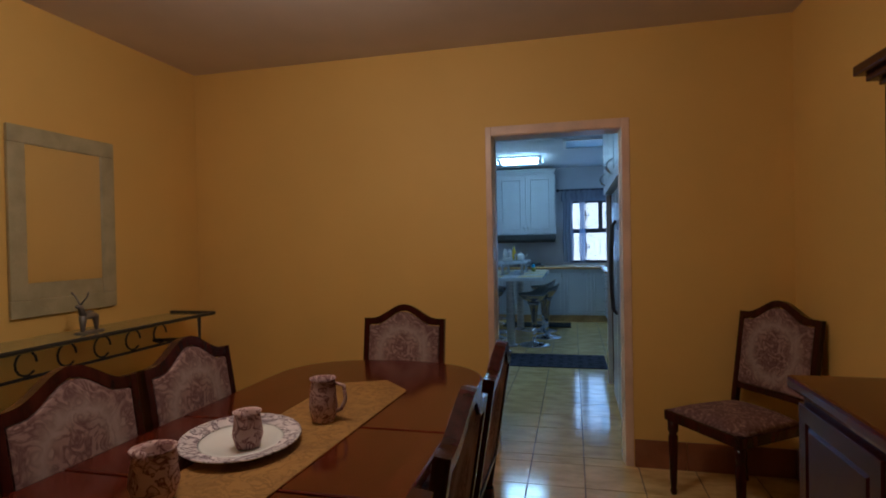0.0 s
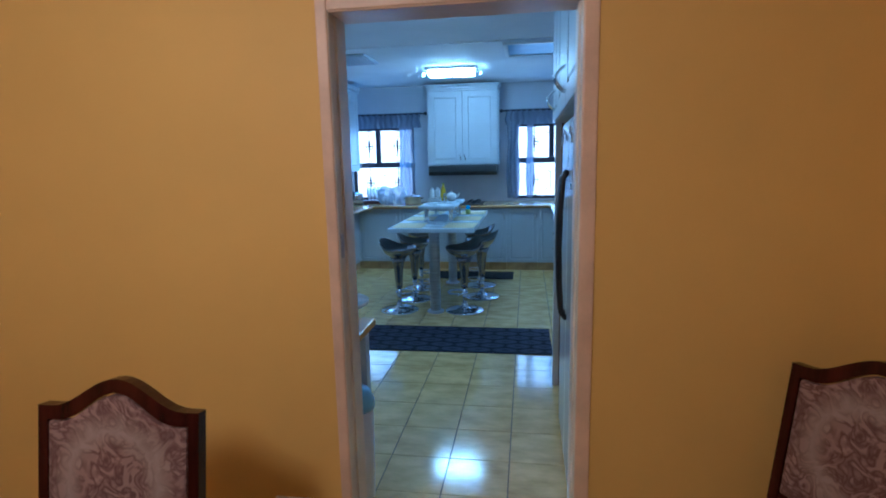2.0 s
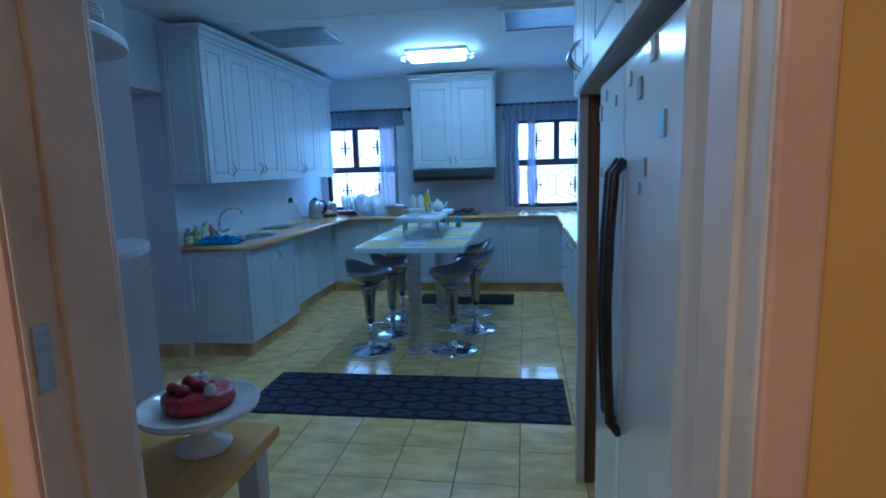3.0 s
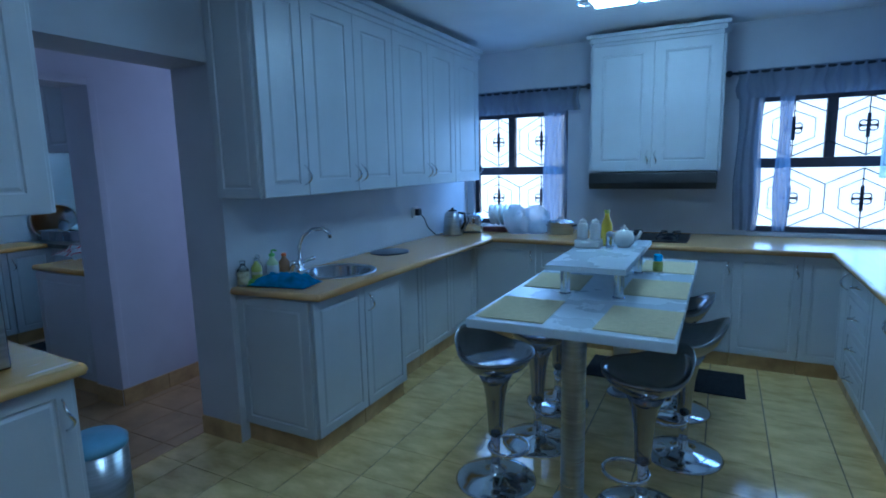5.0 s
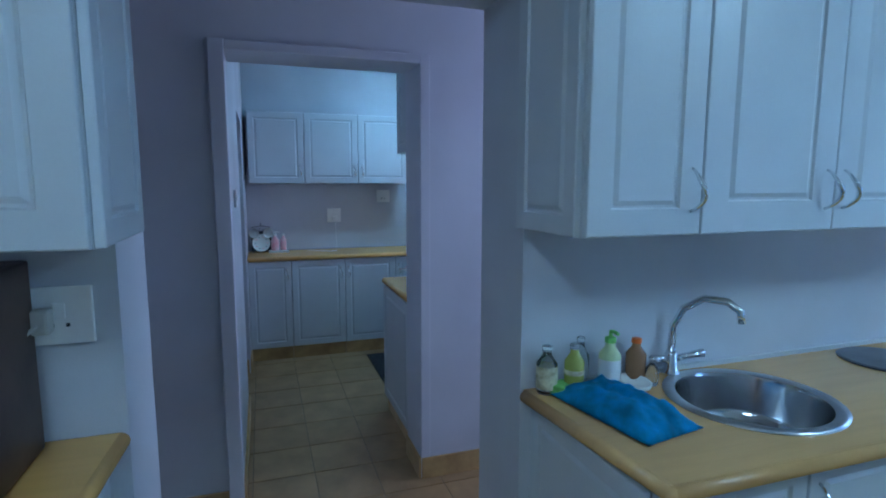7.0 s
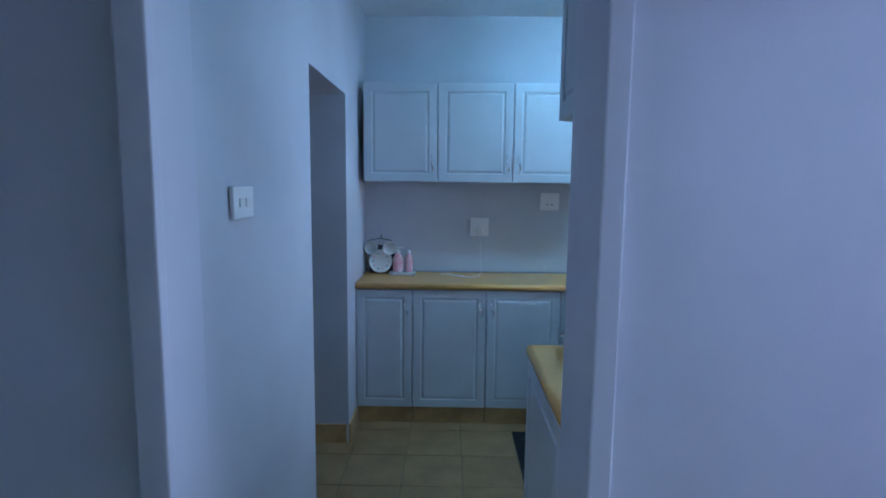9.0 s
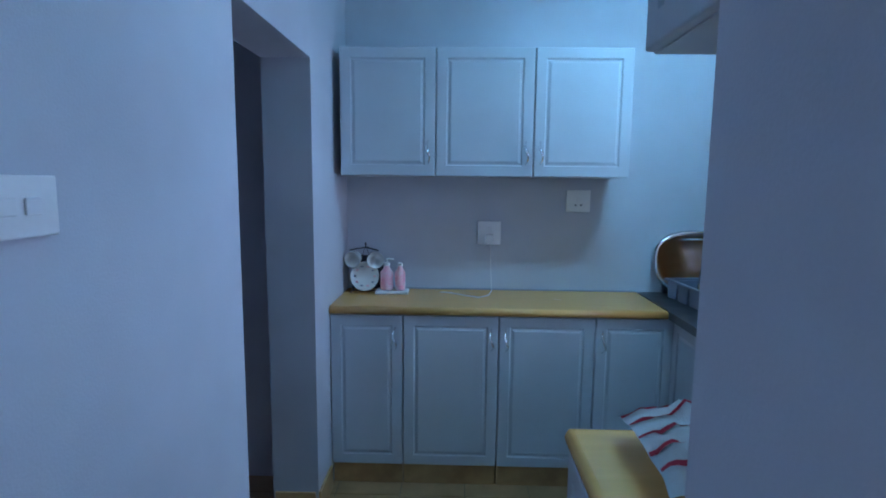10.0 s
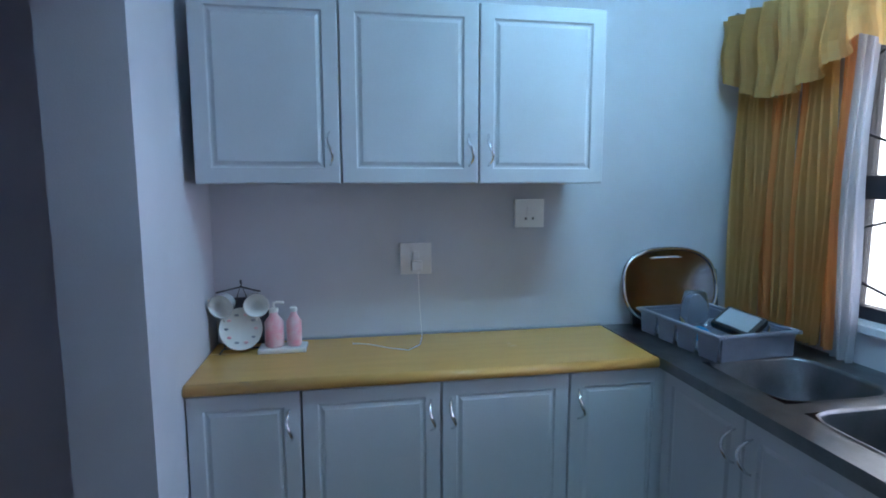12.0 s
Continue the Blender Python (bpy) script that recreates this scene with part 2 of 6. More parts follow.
PINK = mat("pink_plastic", (0.78, 0.30, 0.36), 0.35, vary=0.15, scale=24, grain=80, bump=0.02, tint=(0.80, 0.62, 0.62))
YELLOWOIL = mat("yellow_bottle", (0.75, 0.52, 0.04), 0.15, vary=0.1, scale=8, grain=60, bump=0)
ORANGECAP = mat("orange_cap", (0.80, 0.16, 0.03), 0.35, vary=0.08, scale=8, grain=60, bump=0)
SOAPGREEN = mat("olive_liquid", (0.40, 0.42, 0.10), 0.15, vary=0.1, scale=8, grain=60, bump=0)
RACK = mat("violet_grey_plastic", (0.21, 0.225, 0.29), 0.3, vary=0.08, scale=8, grain=80, bump=0.02)
TRAYSTEEL = mat("polished_tray_steel", (0.40, 0.39, 0.40), 0.16, 1.0, vary=0.12, scale=5, grain=70, bump=0.01)
GREYPLASTIC = mat("grey_plastic", (0.34, 0.38, 0.43), 0.35, vary=0.06, scale=8, grain=80, bump=0.02)
BLUEGREY = mat("pale_blue_plastic", (0.22, 0.46, 0.66), 0.3, vary=0.06, scale=8, grain=80, bump=0.02)
RED = mat("red_fruit_glaze", (0.45, 0.03, 0.05), 0.25, vary=0.3, scale=25, grain=120, bump=0.15)
CURTAIN = sheer("gold_curtain", (0.80, 0.57, 0.27), 0.14, 0.8)
CURTAIN_OR = sheer("orange_curtain", (0.92, 0.50, 0.22), 0.14, 0.8)
NET = sheer("net_curtain", (0.80, 0.80, 0.84), 0.45, 0.6)
NET_BLUE = sheer("blue_grey_net", (0.34, 0.38, 0.48), 0.35, 0.45)
FILM = sheer("plastic_film", (0.78, 0.82, 0.88), 0.35, 0.5)
MICROWAVE = mat("brown_black_enamel", (0.065, 0.028, 0.017), 0.35, vary=0.2, scale=6, grain=80, bump=0.02)
SKYGLOW_P = glow("garden_daylight", (0.86, 0.92, 1.0), 1.2)
SKYGLOW = glow("overcast_daylight", (0.78, 0.90, 1.0), 1.5)
TUBE = glow("fluorescent_diffuser", (0.42, 0.76, 1.0), 30.0)
# South lamp's glow, set below TUBE to balance the kitchen's light.
TUBE_SOUTH = glow("dimmer_fluorescent_diffuser", (0.46, 0.76, 1.0), 20.0)
TUBE_P = glow("scullery_diffuser", (0.30, 0.68, 1.0), 34.0)
BULB = glow("warm_glass_shade", (1.0, 0.72, 0.42), 5.0)
WHITECLOTH = mat("white_cloth", (0.78, 0.78, 0.80), 0.9, vary=0.06, scale=12, grain=300, bump=0.4)
REDSTRIPE = mat("red_stripe", (0.62, 0.06, 0.10), 0.9, vary=0.1, scale=12, grain=300, bump=0.4)
SAGE = mat("faded_print", (0.40, 0.44, 0.48), 0.5, vary=0.35, scale=9, grain=60, bump=0)


def medallion_rug(name, ground_colour, figure, pitch_x, pitch_y):
    """A woven runner with rows of oval medallions, each row set half a step aside."""
    m = mat(name, ground_colour, 0.92, vary=0.15, scale=20, grain=400, bump=0.5)
    n, l = m.node_tree.nodes, m.node_tree.links
    bs = n["Principled BSDF"]
    old = bs.inputs["Base Color"].links[0].from_socket
    tc = n.new("ShaderNodeTexCoord")
    sep = n.new("ShaderNodeSeparateXYZ")
    l.new(tc.outputs["Object"], sep.inputs["Vector"])

    def calc(op, a, b=None):
        q = n.new("ShaderNodeMath")
        q.operation = op
        for k, v in enumerate((a, b)):
            if v is None:
                continue
            if isinstance(v, (int, float)):
                q.inputs[k].default_value = v
            else:
                l.new(v, q.inputs[k])
        return q.outputs["Value"]

    v = calc("DIVIDE", sep.outputs["Y"], pitch_y)
    row = calc("FLOOR", v)
    u = calc("ADD", calc("DIVIDE", sep.outputs["X"], pitch_x), calc("MULTIPLY", row, 0.5))
    du = calc("SUBTRACT", calc("FRACT", calc("ADD", u, 100.0)), 0.5)
    dv = calc("SUBTRACT", calc("SUBTRACT", v, row), 0.5)
    r = calc("SQRT", calc("ADD", calc("MULTIPLY", du, du), calc("MULTIPLY", dv, dv)))
    ramp = n.new("ShaderNodeValToRGB")
    ramp.color_ramp.elements[0].position, ramp.color_ramp.elements[0].color = 0.12, (0.35, 0.35, 0.35, 1)
    ramp.color_ramp.elements[1].position, ramp.color_ramp.elements[1].color = 0.50, (0, 0, 0, 1)
    ramp.color_ramp.elements.new(0.22).color = (0.95, 0.95, 0.95, 1)
    ramp.color_ramp.elements.new(0.40).color = (0.9, 0.9, 0.9, 1)
    l.new(r, ramp.inputs["Fac"])
    mx = n.new("ShaderNodeMix")
    mx.data_type = "RGBA"
    l.new(ramp.outputs["Color"], mx.inputs["Factor"])
    l.new(old, mx.inputs["A"])
    mx.inputs["B"].default_value = (*figure, 1)
    l.new(mx.outputs["Result"], bs.inputs["Base Color"])
    return m


RUG = medallion_rug("navy_rug_weave", (0.008, 0.010, 0.022), (0.060, 0.064, 0.105), 0.21, 0.105)
RUG_DARK = mat("charcoal_mat", (0.015, 0.016, 0.022), 0.95, vary=0.2, scale=30, grain=300, bump=0.5)


# ---- mesh helpers ----
def link(name, bm, material, smooth=False):
    me = bpy.data.meshes.new(name)
    bmesh.ops.recalc_face_normals(bm, faces=bm.faces)
    bm.to_mesh(me)
    bm.free()
    for f in me.polygons:
        f.use_smooth = smooth
    me.materials.append(material)
    return new(name, me)


def part(name, bm, material, parent, label="", smooth=False):
    """One mesh object under a thing or a part; bm is in the parent's coordinates."""
    ob = link(name, bm, material, smooth)
    ob.parent = parent
    if label:
        ob["label"] = label
    return ob


def thing(name, m, label, category, group=""):
    ob = new(name)
    ob.empty_display_size = 0.1
    ob.matrix_world = m
    return tagged(ob, label, category, group)


def solid(name, bm, material, label, category, m=None, group="", kind="", smooth=False):
    ob = link(name, bm, material, smooth)
    if m is not None:
        ob.matrix_world = m
    return tagged(ob, label, category, group, kind)


def box(bm, x0, x1, y0, y1, z0, z1, bevel=0.0):
    r = bmesh.ops.create_cube(bm, size=1.0)
    vs = r["verts"]
    for v in vs:
        v.co = Vector(((x0 + x1) / 2 + v.co.x * (x1 - x0), (y0 + y1) / 2 + v.co.y * (y1 - y0), (z0 + z1) / 2 + v.co.z * (z1 - z0)))
    if bevel:
        es = list({e for v in vs for e in v.link_edges})
        bmesh.ops.bevel(bm, geom=es, offset=bevel, segments=2, affect="EDGES", profile=0.6)
    return bm


def boxes(*rows, bevel=0.0):
    bm = bmesh.new()
    for r in rows:
        box(bm, *r, bevel=bevel)
    return bm


def lathe(bm, profile, seg=24, x=0.0, y=0.0, z=0.0, sx=1.0, sy=1.0):
    """A turned shape: rows of radius and height."""
    rings = []
    for r, h in profile:
        rings.append([bm.verts.new((x + sx * r * math.cos(2 * math.pi * k / seg), y + sy * r * math.sin(2 * math.pi * k / seg), z + h)) for k in range(seg)])
    for a, b in zip(rings, rings[1:]):
        for k in range(seg):
            bm.faces.new((a[k], a[(k + 1) % seg], b[(k + 1) % seg], b[k]))
    if profile[0][0] > 1e-4:
        bm.faces.new(rings[0][::-1])
    if profile[-1][0] > 1e-4:
        bm.faces.new(rings[-1])
    return bm


def turned(profile, seg=24, **k):
    return lathe(bmesh.new(), profile, seg, **k)


def tube(bm, points, r, seg=8):
    """A round bar along points; r is one radius or one for each point."""
    pts = [Vector(p) for p in points]
    rs = r if isinstance(r, (list, tuple)) else [r] * len(pts)
    rings, side = [], None
    for i, p in enumerate(pts):
        d = (pts[min(i + 1, len(pts) - 1)] - pts[max(i - 1, 0)]).normalized()
        ref = side if side is not None else (Vector((0, 0, 1)) if abs(d.z) < 0.9 else Vector((1, 0, 0)))
        u = (ref - d * ref.dot(d)).normalized()
        side = u
        w = d.cross(u)
        rings.append([bm.verts.new(p + rs[i] * (math.cos(2 * math.pi * k / seg) * u + math.sin(2 * math.pi * k / seg) * w)) for k in range(seg)])
    for a, b in zip(rings, rings[1:]):
        for k in range(seg):
            bm.faces.new((a[k], a[(k + 1) % seg], b[(k + 1) % seg], b[k]))
    bm.faces.new(rings[0][::-1])
    bm.faces.new(rings[-1])
    return bm


def extrude_outline(points, depth, axis="y", bevel=0.0):
    """A slab with the given outline. axis y: points are x, z; axis z: points are x, y."""
    bm = bmesh.new()
    a = [bm.verts.new((p[0], 0, p[1]) if axis == "y" else (p[0], p[1], 0)) for p in points]
    f = bm.faces.new(a)
    r = bmesh.ops.extrude_face_region(bm, geom=[f])
    up = Vector((0, depth, 0)) if axis == "y" else Vector((0, 0, depth))
    bmesh.ops.translate(bm, verts=[v for v in r["geom"] if isinstance(v, bmesh.types.BMVert)], vec=up)
    if bevel:
        es = [e for e in bm.edges if len(e.link_faces) == 2 and e.calc_face_angle(0) > 0.6]
        bmesh.ops.bevel(bm, geom=es, offset=bevel, segments=2, affect="EDGES", profile=0.6)
    return bm


def wavy(bm, x0, x1, z0, z1, folds, depth, y=0.0, seed=1, taper=0.0):
    """A hanging cloth in folds, with thickness, in the x-z plane."""
    nx, nz = max(24, folds * 8), 8
    rnd = random.Random(seed)
    ph = [rnd.uniform(-0.5, 0.5) for _ in range(folds + 2)]
    def at(i, j, off):
        u, v = i / nx, j / nz
        k = u * folds
        w = math.sin(2 * math.pi * k + ph[int(k)] * 1.2) * depth * (0.65 + 0.35 * v)
        pinch = 1 - taper * (1 - abs(2 * v - 1))
        xm = (x0 + x1) / 2
        return (xm + (x0 + (x1 - x0) * u - xm) * pinch + 0.01 * math.sin(7 * v + k), y + w + off, z1 + (z0 - z1) * v)
    for off, flip in ((0.0, False), (0.004, True)):
        g = [[bm.verts.new(at(i, j, off)) for i in range(nx + 1)] for j in range(nz + 1)]
        for j in range(nz):
            for i in range(nx):
                q = (g[j][i], g[j][i + 1], g[j + 1][i + 1], g[j + 1][i])
                bm.faces.new(q[::-1] if flip else q)
    return bm


# ---- structure ----
CEIL_K, CEIL_D, CEIL_P = 2.60, 2.535, 2.56
DOOR_Y, KITCHEN_Y = 3.29, 3.44
BACK = 9.70


def structure(name, rows, material, label, category="wall", bevel=0.0):
    return solid(name, boxes(*rows, bevel=bevel), material, label, category, kind="structure")


# dining room
structure("wall_dining_west", [(-2.62, -2.47, -2.6, DOOR_Y, 0, CEIL_D)], ORANGE, "matt orange painted plaster wall of the dining room")
structure("wall_dining_east", [(1.28, 1.43, -2.6, DOOR_Y, 0, CEIL_D)], ORANGE, "matt orange painted plaster wall behind the dresser")
structure("wall_dining_south", [(-2.62, 1.43, -2.75, -2.6, 0, CEIL_D)], ORANGE, "matt orange painted plaster wall of the dining room")
MID_Y = (DOOR_Y + KITCHEN_Y) / 2
structure("wall_dining_north", [(-2.62, -0.385, DOOR_Y, MID_Y, 0, CEIL_D), (0.405, 1.43, DOOR_Y, MID_Y, 0, CEIL_D), (-0.385, 0.405, DOOR_Y, MID_Y, 1.99, CEIL_D)], ORANGE,
          "orange painted wall with a doorway into the kitchen")
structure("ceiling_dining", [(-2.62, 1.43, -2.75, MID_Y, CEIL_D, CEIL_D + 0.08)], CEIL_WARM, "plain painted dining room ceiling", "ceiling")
# kitchen
structure("wall_kitchen_south", [(-2.8, -0.385, MID_Y, KITCHEN_Y, 0, CEIL_K), (0.405, 1.3, MID_Y, KITCHEN_Y, 0, CEIL_K), (-0.385, 0.405, MID_Y, KITCHEN_Y, 1.99, CEIL_K)], WALL,
          "pale painted kitchen wall round the doorway")
structure("wall_kitchen_west", [(-2.80, -2.49, KITCHEN_Y, 5.57, 0, CEIL_K), (-2.80, -2.49, 6.60, BACK, 0, CEIL_K), (-2.80, -2.49, 5.57, 6.60, 2.07, CEIL_K)], WALL,
          "pale blue-grey painted kitchen wall with a wide opening to the passage")
structure("wall_kitchen_east", [(1.15, 1.30, KITCHEN_Y, BACK + 0.15, 0, CEIL_K)], WALL, "pale blue-grey painted kitchen wall")
LW, RW = (-2.42, -1.45), (0.05, 1.09)
WZ = (0.93, 2.02)
structure("wall_kitchen_north", [(-2.80, LW[0], BACK, BACK + 0.15, 0, CEIL_K), (LW[1], RW[0], BACK, BACK + 0.15, 0, CEIL_K), (RW[1], 1.30, BACK, BACK + 0.15, 0, CEIL_K)]
          + [(w[0], w[1], BACK, BACK + 0.15, a, b) for w in (LW, RW) for a, b in ((0, WZ[0]), (WZ[1], CEIL_K))], WALL, "pale painted kitchen wall with two barred windows")
structure("ceiling_kitchen", [(-2.80, 1.30, MID_Y, BACK + 0.15, CEIL_K, CEIL_K + 0.08)], CEIL, "white painted boarded kitchen ceiling", "ceiling")
structure("ceiling_cover_strip", [(-2.17, 0.8, 6.86, 6.90, CEIL_K - 0.012, CEIL_K - 0.001)], CEIL, "white cover strip over a ceiling board joint", "trim")
# passage and pantry
structure("wall_passage_west", [(-3.76, -3.60, 3.9, 5.76, 0, CEIL_K), (-3.87, -3.60, 6.615, 8.6, 0, CEIL_K), (-3.87, -3.60, 5.76, 6.615, 2.065, CEIL_K)], LILAC,
          "lilac painted passage wall with a doorway to the scullery")
# The north end is unseen; its opening is added for the fill lamp.
structure("wall_passage_ends", [(-3.60, -2.80, 3.8, 3.9, 0, CEIL_K), (-3.60, -3.54, 8.6, 8.7, 0, CEIL_K), (-2.86, -2.80, 8.6, 8.7, 0, CEIL_K), (-3.54, -2.86, 8.6, 8.7, 0, 1.03), (-3.54, -2.86, 8.6, 8.7, 2.07, CEIL_K)], LILAC, "lilac painted walls closing the passage, with an added opening for light")
structure("ceiling_passage", [(-3.87, -2.80, 3.8, 8.7, CEIL_K, CEIL_K + 0.08)], CEIL, "plain passage ceiling", "ceiling")
structure("wall_pantry_west", [(-6.33, -6.18, 5.56, 8.10, 0, CEIL_P)], WALL, "pale blue painted scullery wall")
structure("wall_pantry_south", [(-4.745, -3.76, 5.56, 5.76, 0, CEIL_P), (-6.18, -5.495, 5.56, 5.76, 0, CEIL_P), (-5.495, -4.745, 5.56, 5.76, 1.955, CEIL_P)], WALL,
          "pale blue painted scullery wall with a doorway to a dark room")
PW, PZ = (-5.68, -4.35), (1.03, 2.08)
structure("wall_pantry_north", [(-6.33, PW[0], 7.95, 8.10, 0, CEIL_P), (PW[1], -3.6, 7.95, 8.10, 0, CEIL_P), (PW[0], PW[1], 7.95, 8.10, 0, PZ[0]), (PW[0], PW[1], 7.95, 8.10, PZ[1], CEIL_P)], WALL,
          "pale blue painted scullery wall round the window")
structure("ceiling_pantry", [(-6.33, -3.87, 5.56, 8.10, CEIL_P, CEIL_P + 0.08)], CEIL, "white painted scullery ceiling", "ceiling")
structure("wall_store", [(-5.9, -5.8, 4.1, 5.56, 0, 2.4), (-4.5, -4.4, 4.1, 5.56, 0, 2.4), (-5.9, -4.4, 4.0, 4.1, 0, 2.4)], LILAC, "plain walls of the unlit store room")
structure("ceiling_store", [(-5.9, -4.4, 4.0, 5.56, 2.4, 2.48)], CEIL, "plain ceiling of the unlit store room", "ceiling")

# floors: one bed of grout each, tiles laid on it further down
floor_dining = structure("floor_dining", [(-2.47, 1.28, -2.6, MID_Y, -0.1, -0.004)], GROUT, "glossy mottled beige floor tiles with dark grout", "floor")
floor_kitchen = structure("floor_kitchen", [(-2.80, 1.15, MID_Y, BACK, -0.1, -0.004)], GROUT, "glossy mottled yellow-beige floor tiles with dark grout", "floor")
floor_pantry = structure("floor_pantry", [(-6.18, -2.80, 3.9, 8.6, -0.1, -0.004)], GROUT, "worn beige floor tiles with dark grout", "floor")

# outside
structure("backdrop", [(-3.6, 2.2, BACK + 1.2, BACK + 1.25, -0.5, 3.6)], SKYGLOW, "overcast daylight beyond the kitchen windows", "sky")
# Runs on past the added passage opening to keep the sun out.
structure("backdrop_pantry", [(-7.0, -2.81, 9.0, 9.05, -0.5, 3.6)], SKYGLOW_P, "overcast daylight beyond the scullery window and the added passage opening", "sky")
ground = structure("ground", [(-400, 400, -400, 400, -0.30, -0.12)], mat("dry_soil", (0.25, 0.2, 0.14), 0.9, vary=0.2, scale=0.4, grain=6, bump=0.2), "bare ground round the house", "ground")
structure("roof", [(-6.6, 1.9, -3.0, 10.1, 2.9, 3.0)], mat("roof_sheet", (0.3, 0.28, 0.27), 0.7), "plain roof over the house", "roof")


# ---- doorways and windows ----
def skirting(name, runs, material, label, h=0.11):
    """Tile skirting along straight runs: x0, y0, x1, y1, and the side on which it stands proud."""
    ob = tagged(new(name), label, "baseboard", kind="structure")
    for x0, y0, x1, y1, nx, ny in runs:
        length = math.hypot(x1 - x0, y1 - y0)
        count = max(1, round(length / 0.306))
        for k in range(count):
            a, b = (k + 0.006) / count, (k + 0.994) / count
            xa, xb, ya, yb = x0 + (x1 - x0) * a, x0 + (x1 - x0) * b, y0 + (y1 - y0) * a, y0 + (y1 - y0) * b
            bm = boxes((min(xa, xb, xa + nx * 0.012), max(xa, xb, xb + nx * 0.012), min(ya, yb, ya + ny * 0.012), max(ya, yb, yb + ny * 0.012), 0.0, h), bevel=0.002)
            part("tile", bm, material, ob)
    return ob


skirting("baseboard_dining", [(-2.47, DOOR_Y, -0.412, DOOR_Y, 0, -1), (0.437, DOOR_Y, 1.28, DOOR_Y, 0, -1), (-2.47, -2.6, -2.47, DOOR_Y - 0.015, 1, 0), (1.28, -2.6, 1.28, DOOR_Y - 0.015, -1, 0)], SKIRT_RED,
         "red-brown tile skirting of the dining room", 0.16)
skirting("baseboard_passage", [(-2.80, 6.60, -2.49, 6.60, 0, -1), (-3.60, 6.615, -3.60, 8.59, 1, 0), (-3.87, 6.615, -3.60, 6.615, 0, -1), (-3.60, 3.92, -3.60, 5.74, 1, 0), (-2.49, 5.57, -2.80, 5.57, 0, 1)], SKIRT,
         "tan tile skirting of the passage")
skirting("baseboard_pantry", [(-4.745, 5.76, -3.62, 5.76, 0, 1), (-5.72, 5.76, -5.495, 5.76, 0, 1), (-5.495, 5.57, -5.495, 5.75, 1, 0)], SKIRT, "tan tile skirting of the scullery")

# pressed steel door frame between dining room and kitchen
df = tagged(new("door_frame"), "pinkish cream painted steel door frame round an open doorway", "door frame", kind="structure")
Y0, Y1 = DOOR_Y, KITCHEN_Y
for nm, rows in (("jamb_face", [(-0.409, -0.372, Y0 - 0.006, Y0 + 0.005, 0, 2.03)]), ("jamb", [(-0.385, -0.369, Y0, Y1 + 0.005, 0, 1.985), (-0.375, -0.362, Y0 + 0.05, Y1 - 0.01, 0, 1.972)]),
                 ("jamb_face", [(0.389, 0.434, Y0 - 0.006, Y0 + 0.005, 0, 2.03)]), ("jamb", [(0.386, 0.405, Y0, Y1 + 0.005, 0, 1.985), (0.378, 0.392, Y0 + 0.05, Y1 - 0.01, 0, 1.972)]),
                 ("lintel", [(-0.372, 0.389, Y0 - 0.006, Y0 + 0.005, 1.975, 2.03), (-0.369, 0.386, Y0, Y1 + 0.005, 1.97, 1.99)])):
    part(nm, boxes(*rows, bevel=0.005), REVEAL if nm == "jamb" else FRAME_PINK, df)
part("strike_plate", boxes((-0.3685, -0.365, Y0 + 0.008, Y0 + 0.03, 1.21, 1.29)), STEEL, df, "worn steel strike plate")
# door frame of the scullery
pf = tagged(new("scullery_door_frame"), "pale lilac painted frame round the scullery doorway", "door frame", kind="structure")
part("jamb", boxes((-3.605, -3.575, 5.70, 5.764, 0, 2.10), bevel=0.005), LILAC, pf)
part("jamb", boxes((-3.605, -3.585, 6.611, 6.66, 0.115, 2.10), bevel=0.005), LILAC, pf)
part("lintel", boxes((-3.605, -3.58, 5.765, 6.61, 2.06, 2.10), bevel=0.005), LILAC, pf)


def scroll(bm, cx, cz, s, y):
    """The ornament of a burglar bar: paired wrought curls round a collar."""
    for sx in (-1, 1):
        for sz in (-1, 1):
            pts = []
            for k in range(14):
                a, r = k / 13 * 4.4, s * (0.55 - 0.032 * k)
                pts.append((cx + sx * (s * 0.55 - r * math.cos(a)), y, cz + sz * (0.2 * s + r * math.sin(a) * 0.9)))
            tube(bm, pts, 0.005, 5)
    box(bm, cx - 0.012, cx + 0.012, y - 0.008, y + 0.008, cz - s * 1.3, cz + s * 1.3)
    box(bm, cx - s * 0.9, cx + s * 0.9, y - 0.007, y + 0.007, cz - 0.008, cz + 0.008)


def bars(bm, x0, x1, z0, z1, y, nx):
    """Burglar bars: diamonds of thin rod with an ornament in each bay."""
    w = (x1 - x0) / nx
    for k in range(nx):
        a, cx, b = x0 + k * w, x0 + (k + 0.5) * w, x0 + (k + 1) * w
        zm, q = (z0 + z1) / 2, (z1 - z0) * 0.24
        for sx, e in ((-1, a), (1, b)):
            tube(bm, [(cx, y, z1), (e, y, zm + q), (e, y, zm - q), (cx, y, z0)], 0.005, 5)
            tube(bm, [(cx, y, z1 - 0.08), (cx + sx * w * 0.3, y, zm + q * 0.7), (cx + sx * w * 0.3, y, zm - q * 0.7), (cx, y, z0 + 0.08)], 0.004, 5)
        tube(bm, [(cx, y, z0), (cx, y, z1)], 0.005, 5)
        scroll(bm, cx, zm, min(w, z1 - z0) * 0.16, y)
    return bm


